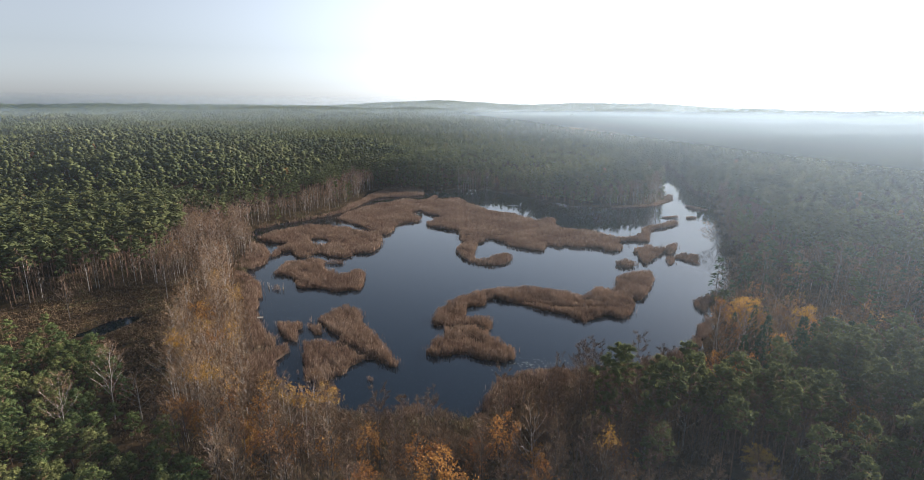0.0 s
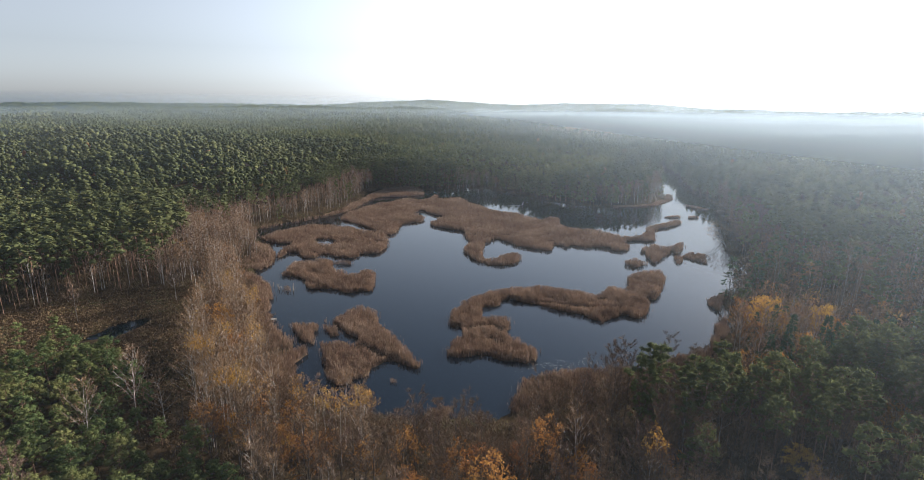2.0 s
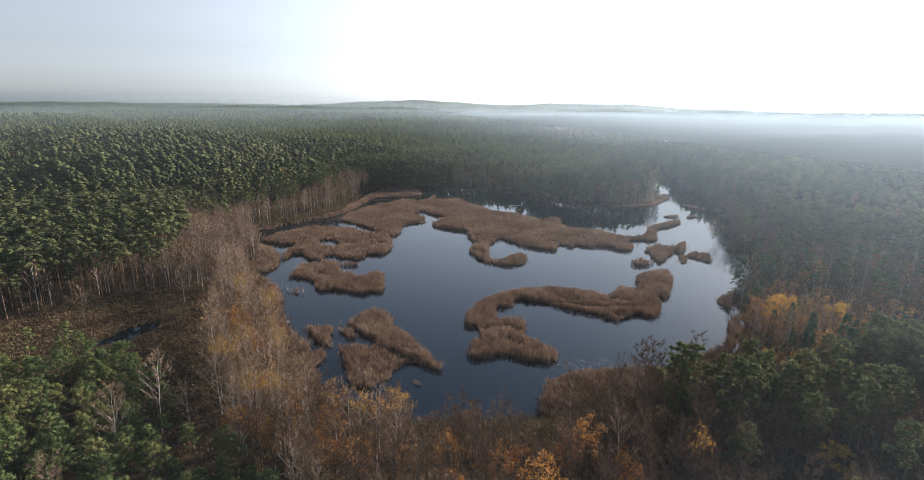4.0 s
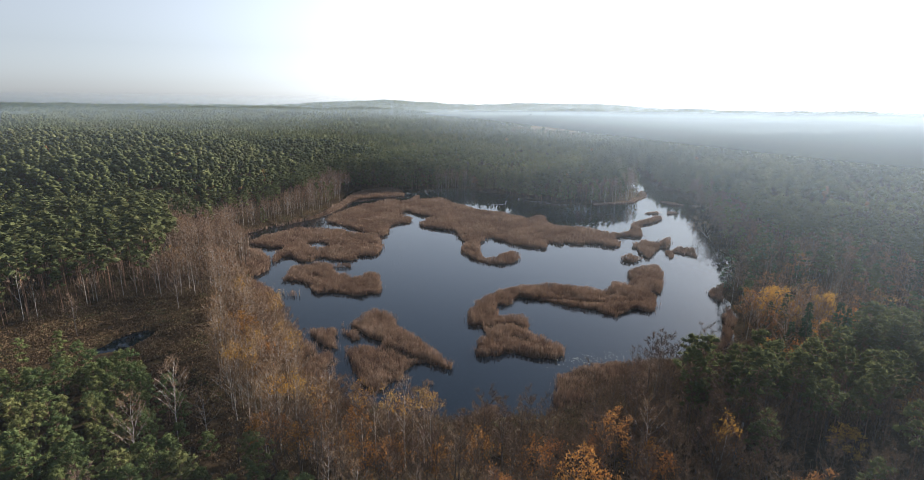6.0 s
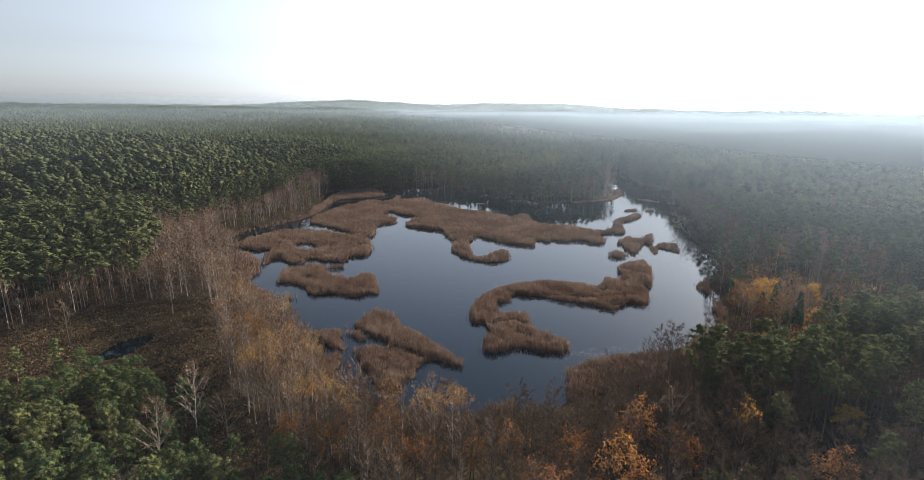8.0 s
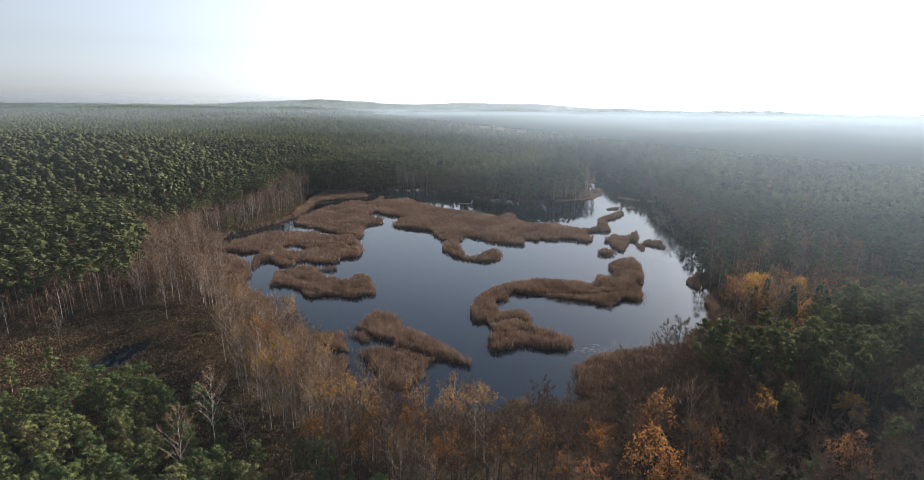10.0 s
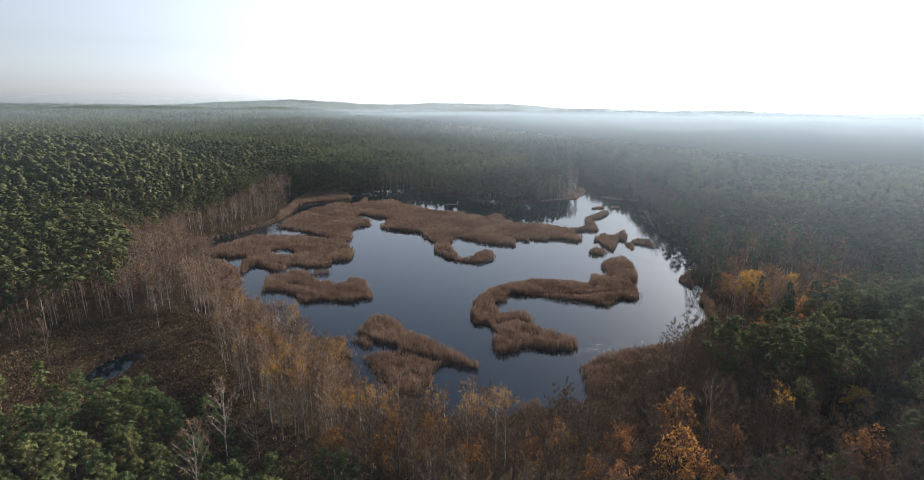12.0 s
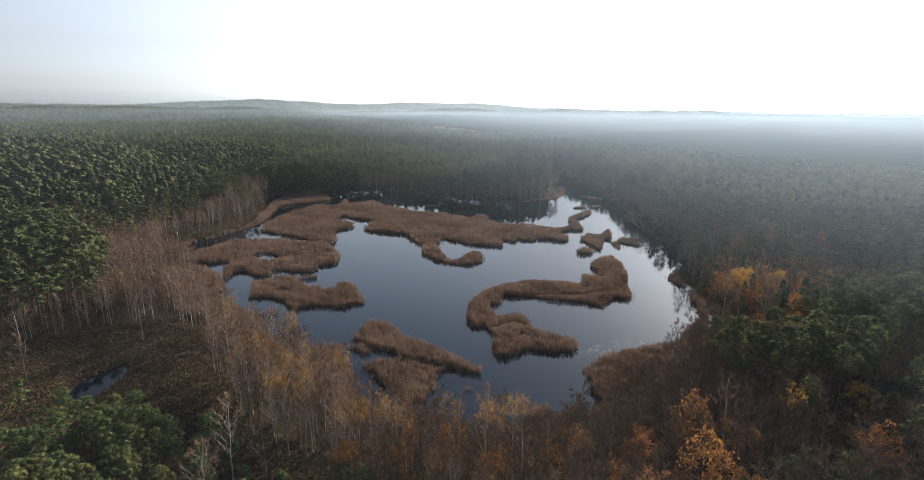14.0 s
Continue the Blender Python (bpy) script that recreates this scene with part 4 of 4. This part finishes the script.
turning = [bare_shape(g, 13 + i, 11, 3, 6, 0.15, 0.26, 0.9, 0.05, 0.22, 0.9, 3) for i in range(3)]
wood_of("autumn_wood", "rust-brown trees still in leaf among bare ones", mid, (5,), [(w, leaves_on(g, t, 190, 0.5)) for w, t in turning], [mat_autumn, mat_alderbark])
spruces = [spruce_shape(g, 18 + i, 12, 10, 1.2, 3) for i in range(3)]
wood_of("spruce_wood", "dark spruces among bare trees", mid, (7,), spruces, [mat_spruce, mat_alderbark])
crowns = [(None, peak_shape(g, 19 + i % 4, 2.3, 4.0, 18)) for i in range(12)]
slope = [(x, y, k) for x, y, k in far if x < -70 and math.hypot(x + 35, y - 8) < 640]
beyond = [(x, y, k) for x, y, k in far if math.hypot(x + 35, y - 8) >= 640]
nearer = [(x, y, k) for x, y, k in far if x >= -70 and math.hypot(x + 35, y - 8) < 640]
ragged = []
for i in range(10):
    ball = g.normal(0, 1, (24, 3)) + np.array([0, 0, 0.7])
    ball /= np.linalg.norm(ball, axis=1, keepdims=True)
    c = ball * np.array([2.3, 2.3, 2.8]) * g.uniform(0.75, 1.1, (24, 1)) + np.array([0, 0, 16.5 + i % 3])
    ragged.append((None, join([clump(np.array([0, 0, 16.2 + i % 3]), 1.8, g, 4, 1.1, 0.25), plates(c, ball, 1.0, 0.85, g)])))
wood_of("shore_side_pine_wood", "misty pine forest beside the channel", nearer, (1, 2, 7), ragged, [mat_pine_wood, mat_pinebark])
full = [(None, join([clump(np.array([g.normal(0, 1.2), g.normal(0, 1.2), 18 + i % 3 - 0.9 * q + g.normal(0, 0.4)]), g.uniform(1.3, 1.9), g, 4, 0.8, 0.25) for q in range(3)] + [crown_shape(g, 18 + i % 3, 1.6, 2.2, 4, 12)])) for i in range(12)]
wood_of("slope_pine_wood", "dense green pine forest on the hillside", slope, (1, 2, 7), full, [mat_pine_wood, mat_pinebark], smooth=True)
wood_of("far_pine_wood", "pine forest stretching away to the hills", beyond, (1, 2, 7), crowns, [mat_far_pine, mat_pinebark])
wood_of("far_autumn_trees", "scattered golden and rust trees among the pines", far, (5,), [(None, crown_shape(g, 17 + i, 2.0, 4.0, 6, 14)) for i in range(3)], [mat_autumn, mat_alderbark])
ox, oy, ok_ = scatter(860, 1400, 8.0)
outer = [(x, y, k) for x, y, k in zip(ox, oy, ok_) if ((x - 222) / 66) ** 2 + ((y - 915) / 40) ** 2 > 1]
crowns = [(None, peak_shape(g, 19 + i % 4, 3.4, 4.5, 7)) for i in range(10)]
wood_of("distant_pine_wood", "distant pine woods on low hills", outer, (1, 2, 5, 7), crowns, [mat_far_pine, mat_pinebark])
vx, vy, vk = scatter(1400, 2300, 12.0)
crowns = [(None, peak_shape(g, 19 + i % 4, 5.2, 5.0, 3)) for i in range(10)]
wood_of("remote_pine_wood", "remote pine woods fading into mist", list(zip(vx, vy, vk)), (1, 2, 5, 7), crowns, [mat_far_pine, mat_pinebark])
for r0, r1, gap in ((2300, 3300, 19), (3300, 4600, 30)):
    vx, vy, vk = scatter(r0, r1, gap)
    crowns = [(None, peak_shape(g, 18 + i % 4, gap * 0.5, 5.0)) for i in range(10)]
    wood_of("hill_wood", "wooded hills on the horizon", list(zip(vx, vy, vk)), (1, 2, 5, 7), crowns, [mat_far_pine, mat_pinebark])
far_bare = [bare_shape(g, 15 + i, 9, 3, 4, 0.18, 0.2, 1.5, 0.14, 0.25, 1.3, 3) for i in range(3)]
wood_of("far_birch_wood", "pale bare trees on the far shore", far, (3, 4, 6), far_bare, [mat_btwig_wood, mat_birchbark])

# canopy of the woods out to the horizon
az = np.radians(np.linspace(-75, 95, 300))
rad = 800 * (4650 / 800) ** np.linspace(0, 1, 120)
ra, aa = np.meshgrid(rad, az, indexing="ij")
cx, cy = -35 + ra * np.sin(aa), 8 + ra * np.cos(aa)
cz = land(cx, cy) + 11.0 + rng.normal(0, 2.6, cx.shape) + 1.5 * ripple(cx, cy, 22, 2.0)
cz[0] -= 14
field = ((cx - 222) / 80) ** 2 + ((cy - 915) / 55) ** 2 < 1
cz = np.where(field, land(cx, cy) - 3, cz)
n = cx.shape[1]
q = (np.arange(cx.shape[0] - 1)[:, None] * n + np.arange(n - 1)[None]).ravel()
ct = np.concatenate([np.stack([q, q + n, q + n + 1], 1), np.stack([q, q + n + 1, q + 1], 1)])
canopy = new("far_canopy", mesh_of("far_canopy", np.stack([cx, cy, cz], -1).reshape(-1, 3), ct, [mat_far_pine], tint=np.clip(0.5 + 0.4 * ripple(cx, cy, 160, 4.0).ravel() + rng.normal(0, 0.12, cx.size), 0, 1)))
tagged(canopy, "hazy pine woods rolling away to low hills", "forest", kind="stuff")


# pale field among the far woods
ra, aa = np.meshgrid(np.linspace(0.05, 1, 8), np.linspace(0, 2 * np.pi, 41), indexing="ij")
ex, ey = 222 + 66 * ra * np.cos(aa) * (1 + 0.1 * np.sin(3 * aa)), 915 + 40 * ra * np.sin(aa)
q = (np.arange(7)[:, None] * 41 + np.arange(40)[None]).ravel()
mat_field = leafy("dry_meadow", [(0.0, (0.170, 0.124, 0.063)), (1.0, (0.190, 0.143, 0.076))], 0.0, 0.95)
field_mesh = mesh_of("meadow", np.stack([ex, ey, land(ex, ey) + 0.8], -1).reshape(-1, 3), np.concatenate([np.stack([q, q + 41, q + 42], 1), np.stack([q, q + 42, q + 1], 1)]), [mat_field], smooth=True)
tagged(new("meadow", field_mesh), "pale dry meadow among the far woods", "meadow", kind="structure")

# heath tussocks of the glade
n = 34000
hx, hy = rng.uniform(-182, -62, n), rng.uniform(104, 210, n)
hp = ripple(hx, hy, 5.0, 4.0) + 0.6 * ripple(hx, hy, 1.6, 1.0)
ok = (edge_distance(hx, hy, OPEN) < 4) & (edge_distance(hx, hy, POOL) > 0.3) & (hp > -0.95)
hx, hy, hp = hx[ok], hy[ok], hp[ok]
c = np.repeat(np.stack([hx, hy, land(hx, hy) - 0.05], 1), 4, 0) + rng.normal(0, 0.28, (4 * len(hx), 3)) * np.array([1, 1, 0])
v, t = sprays(c, rng.normal(0, 0.55, (len(c), 3)) + np.array([0, 0, 0.8]), 0.6, 0.4, rng)
mat_heath = leafy("heath_grass", [(0.0, (0.063, 0.044, 0.027)), (0.45, (0.125, 0.083, 0.048)), (0.8, (0.196, 0.140, 0.074)), (1.0, (0.092, 0.098, 0.044))], 0.15, 0.8, per_mesh=True)
heath = new("heath_tussocks", mesh_of("heath_tussocks", v, t, [mat_heath], tint=np.repeat(np.clip(0.45 + 0.3 * hp + rng.normal(0, 0.2, len(hp)), 0, 1), 12)))
tagged(heath, "brown heath and tufted dry grass in the glade", "grass", kind="stuff")

# undergrowth of the wet bank
n = 9000
ux, uy = rng.uniform(-70, 150, n), rng.uniform(50, 215, n)
rim = rounded(SHORE_SOUTH_EAST + SHORE_NORTH_WEST, 60)
rim = rim[(rim[:, 1] > 200) & (rim[:, 1] < 620)]
ux, uy = np.r_[ux, rim[:, 0] + rng.normal(0, 2.5, len(rim))], np.r_[uy, rim[:, 1] + rng.normal(0, 2.5, len(rim))]
wx = rng.uniform(-150, -60, 7000)
ux, uy = np.r_[ux, rng.uniform(-60, 75, 5000)], np.r_[uy, rng.uniform(98, 142, 5000)]
ux, uy = np.r_[ux, wx], np.r_[uy, rng.uniform(215, 500, 7000)]
ux, uy = np.r_[ux, rng.uniform(-200, -88, 3600)], np.r_[uy, rng.uniform(186, 250, 3600)]
ud = lake_distance(ux, uy)
ok = (ud > 0.5) & ((ud < np.where(uy < 150, 95, 24)) | ((ux < -88) & (uy < 250))) & (edge_distance(ux, uy, OPEN) > 0) & (ripple(ux, uy, 4.0, 6.0) > -0.5)
ux, uy, ud = ux[ok], uy[ok], ud[ok]
c = np.repeat(np.stack([ux, uy, land(ux, uy)], 1), 16, 0) + rng.normal(0, 1, (16 * len(ux), 3)) * np.array([0.8, 0.8, 0]) + np.array([0, 0, 1]) * rng.uniform(0.0, 1.3, (16 * len(ux), 1))
v, t = sprays(c, rng.normal(0, 0.5, (len(c), 3)) + np.array([0, 0, 0.9]), 1.0, 0.16, rng)
mat_scrub = leafy("willow_scrub", [(0.0, (0.087, 0.063, 0.045)), (0.5, (0.143, 0.100, 0.063)), (0.85, (0.173, 0.128, 0.071)), (1.0, (0.097, 0.102, 0.043))], 0.1, 0.8, per_mesh=True)
scrub = new("willow_scrub", mesh_of("willow_scrub", v, t, [mat_scrub], tint=np.repeat(np.clip(0.5 + 0.3 * ripple(ux, uy, 7.0, 2.0) + rng.normal(0, 0.22, len(ux)), 0, 1), 48)))
tagged(scrub, "low brown willow scrub and dead stalks under the alders", "undergrowth", kind="stuff")


# ---- small things on the water ----
def snag(x, y, height, tilt):
    """A dead stump standing in the lake."""
    root = new("dead_stump")
    z = np.linspace(-1.0, height, 6)
    line = np.stack([0.10 * np.sin(z * 2.1), 0.08 * np.cos(z * 1.7), z], 1)
    part("stem", mesh_of("stem", *tube(line, [0.16, 0.15, 0.12, 0.1, 0.07, 0.03], 6), [mat_deadwood], smooth=True), root)
    for k in range(2):
        a, h = rng.uniform(0, 6.28), height * rng.uniform(0.5, 0.85)
        end = (0.5 * math.cos(a), 0.5 * math.sin(a), h + 0.35)
        part("stub", mesh_of("stub", *tube([(0, 0, h), end], [0.05, 0.015], 4), [mat_deadwood], smooth=True), root)
    root.matrix_basis = pose(x, y, 0, tilt, tilt * 0.6, rng.uniform(0, 360))
    tagged(root, "dark dead tree stump standing in the lake", "stump", "dead stumps in the lake")


for x, y, height, tilt in ((-81.5, 210, 2.6, 4), (-80.8, 208.6, 1.6, -6), (-79.6, 208.4, 1.9, 8), (-75.2, 209, 3.0, -3), (-74.8, 207.4, 2.2, 5), (-82.3, 211.6, 2.0, 9)):
    snag(x, y, height, tilt)


def board(size):
    b = bmesh.new()
    bmesh.ops.create_cube(b, size=1.0, matrix=Matrix.Diagonal((*size, 1)))
    bmesh.ops.bevel(b, geom=b.edges[:], offset=0.012, segments=1, affect="EDGES")
    me = bpy.data.meshes.new("plank")
    b.to_mesh(me), b.free()
    me.materials.append(mat_deadwood)
    return me


jetty = new("jetty")
plank_mesh = board((0.19, 1.3, 0.04))
for k in range(11):
    ob = part("plank", plank_mesh, jetty)
    ob.location, ob.rotation_euler = (0.21 * k - 1.05, rng.normal(0, 0.015), 0.62), (0, 0, rng.normal(0, 0.012))
beam = board((2.4, 0.1, 0.12))
for y in (-0.5, 0.5):
    part("beam", beam, jetty).location = (0, y, 0.54)
post_mesh = mesh_of("post", *tube([(0, 0, -1.2), (0, 0, 0.75)], [0.07, 0.06], 8), [mat_deadwood], smooth=True)
for x, y in ((-0.9, -0.62), (-0.9, 0.62), (1.0, -0.62), (1.0, 0.62)):
    part("post", post_mesh, jetty).location = (x, y, 0)
jetty.matrix_basis = pose(-73.2, 177.0, 0, 0, 0, 12)
tagged(jetty, "small grey weathered plank jetty among the reeds", "jetty")

# dead tree lying with its root plate in the water before the north shore
dead = new("fallen_tree")
part("stem", mesh_of("stem", *tube([(0, 0, -0.2), (-5, 0.4, 0.25), (-11, 0.2, 0.1)], [0.3, 0.22, 0.05], 7), [mat_birchbark], smooth=True), dead)
for k in range(9):
    a = k * 0.72
    end = (0.5 + 0.8 * math.cos(k), 2.2 * math.cos(a), 1.2 + 1.9 * abs(math.sin(a)))
    part("root", mesh_of("root", *tube([(0, 0, 0), end], [0.16, 0.04], 4), [mat_birchbark], smooth=True), dead)
dead.matrix_basis = pose(46, 398, 0.05, 0, 0, -8)
tagged(dead, "bleached fallen tree lying in the water", "dead tree")

# floating leaves between the reed spits
n = 150
lx, ly = rng.normal(24, 7.5, n), rng.normal(143.5, 2.2, n)
ok = lake_distance(lx, ly) < -1.5
lx, ly = lx[ok], ly[ok]
a = np.linspace(0, 2 * np.pi, 7)[:6]
rad = rng.uniform(0.07, 0.18, len(lx))
v = np.stack([lx[:, None] + rad[:, None] * np.cos(a) * 1.2, ly[:, None] + rad[:, None] * np.sin(a), np.full((len(lx), 6), 0.015)], -1).reshape(-1, 3)
t = (np.array([(0, 1, 2), (0, 2, 3), (0, 3, 4), (0, 4, 5)])[None] + (6 * np.arange(len(lx)))[:, None, None]).reshape(-1, 3)
mat_pad = leafy("floating_leaf", [(0.0, (0.12, 0.12, 0.08)), (1.0, (0.22, 0.21, 0.16))], 0.0, 0.35, gloss=0.5)
tagged(new("floating_leaves", mesh_of("floating_leaves", v, t, [mat_pad])), "pale floating leaves scattered on the water", "water plants", kind="stuff")

# young trees on the tussocks and a tree leaning over the east water
for x, y, size in ((106, 268, 0.3), (97, 292, 0.28), (120, 322, 0.22), (-45, 370, 0.25), (5, 372, 0.28), (-8, 350, 0.22), (70, 288, 0.22), (30, 330, 0.24)):
    plant(4, x, y, size).location.z = 0.1
for x, y, size, tip in ((144, 282, 0.8, -46), (147, 290, 0.85, -34), (141, 274, 0.75, -28)):
    ob = plant(8, x, y, size)
    ob.matrix_basis = pose(x, y, 0.3, 0, tip, 0) @ pose(0, 0, 0, 0, 0, rng.uniform(0, 360)) @ Matrix.Diagonal((size, size, size, 1))
    tagged(ob, "bare tree leaning out over the bright water")

# veils imitating haze and sun glare over the woods, thicker sunward and with distance
def haze_veil_material(name, veil):
    """Haze imitated by a surface that scatters light; veil: the share that it sends back rather than on."""
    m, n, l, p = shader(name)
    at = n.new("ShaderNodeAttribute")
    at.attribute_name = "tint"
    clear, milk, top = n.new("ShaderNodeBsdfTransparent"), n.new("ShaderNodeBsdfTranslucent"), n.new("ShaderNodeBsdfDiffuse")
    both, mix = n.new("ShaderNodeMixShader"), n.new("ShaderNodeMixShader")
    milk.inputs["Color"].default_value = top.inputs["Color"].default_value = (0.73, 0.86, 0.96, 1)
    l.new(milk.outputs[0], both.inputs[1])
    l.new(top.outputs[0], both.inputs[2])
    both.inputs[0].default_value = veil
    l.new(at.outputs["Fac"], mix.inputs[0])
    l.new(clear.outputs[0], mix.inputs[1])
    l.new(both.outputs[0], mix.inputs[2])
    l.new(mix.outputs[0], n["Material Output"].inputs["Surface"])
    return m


def haze_veil_sheet(name, x, y, z, thick, label, material):
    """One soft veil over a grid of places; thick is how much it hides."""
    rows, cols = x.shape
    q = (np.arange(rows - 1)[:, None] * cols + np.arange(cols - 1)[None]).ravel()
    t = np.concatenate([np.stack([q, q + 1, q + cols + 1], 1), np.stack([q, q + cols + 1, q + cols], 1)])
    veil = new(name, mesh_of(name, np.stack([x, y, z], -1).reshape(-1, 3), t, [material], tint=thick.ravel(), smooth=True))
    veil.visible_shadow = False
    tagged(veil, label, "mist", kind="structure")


mat_haze_layer, mat_haze_curtain = haze_veil_material("haze_veil", 0.95), haze_veil_material("haze_curtain", 0.5)
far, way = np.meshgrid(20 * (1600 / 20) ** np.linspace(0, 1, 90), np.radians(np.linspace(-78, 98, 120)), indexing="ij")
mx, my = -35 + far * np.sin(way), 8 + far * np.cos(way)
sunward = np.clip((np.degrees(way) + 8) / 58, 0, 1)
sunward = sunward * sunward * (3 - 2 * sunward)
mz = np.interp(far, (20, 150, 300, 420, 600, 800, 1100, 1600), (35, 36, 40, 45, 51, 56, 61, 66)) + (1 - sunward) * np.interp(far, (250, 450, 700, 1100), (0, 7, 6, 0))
depth = np.clip(54 * far / (74.5 - mz) - 140, 0, None)      # way through the imitated haze to the woods behind
# constant part imitates veiling lens glare, strongest past 39 degrees towards the sun
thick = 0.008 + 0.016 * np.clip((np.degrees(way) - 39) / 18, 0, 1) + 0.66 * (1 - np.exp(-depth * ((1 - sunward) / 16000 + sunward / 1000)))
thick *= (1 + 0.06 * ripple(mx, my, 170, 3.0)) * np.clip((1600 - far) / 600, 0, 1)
haze_veil_sheet("haze_veil_layer", mx, my, mz, np.clip(thick, 0, 0.9), "translucent sheet imitating aerial haze and sun glare over the woods", mat_haze_layer)
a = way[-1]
# upright veils added at set distances imitate mist and aerial haze between far ridges
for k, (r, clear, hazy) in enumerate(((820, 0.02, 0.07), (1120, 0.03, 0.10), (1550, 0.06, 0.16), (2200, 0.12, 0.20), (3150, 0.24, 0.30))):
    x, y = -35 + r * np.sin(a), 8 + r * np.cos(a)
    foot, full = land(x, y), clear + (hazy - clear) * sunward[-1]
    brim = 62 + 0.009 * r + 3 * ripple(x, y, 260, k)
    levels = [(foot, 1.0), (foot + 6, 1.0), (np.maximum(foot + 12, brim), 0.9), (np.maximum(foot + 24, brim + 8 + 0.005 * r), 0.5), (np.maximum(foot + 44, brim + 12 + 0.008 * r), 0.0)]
    haze_veil_sheet("backdrop_haze_veil", np.stack([x] * 5), np.stack([y] * 5), np.stack([z for z, _ in levels]), np.stack([d * full for _, d in levels]), "translucent curtain standing in for mist and aerial haze over the distant woods", mat_haze_curtain)
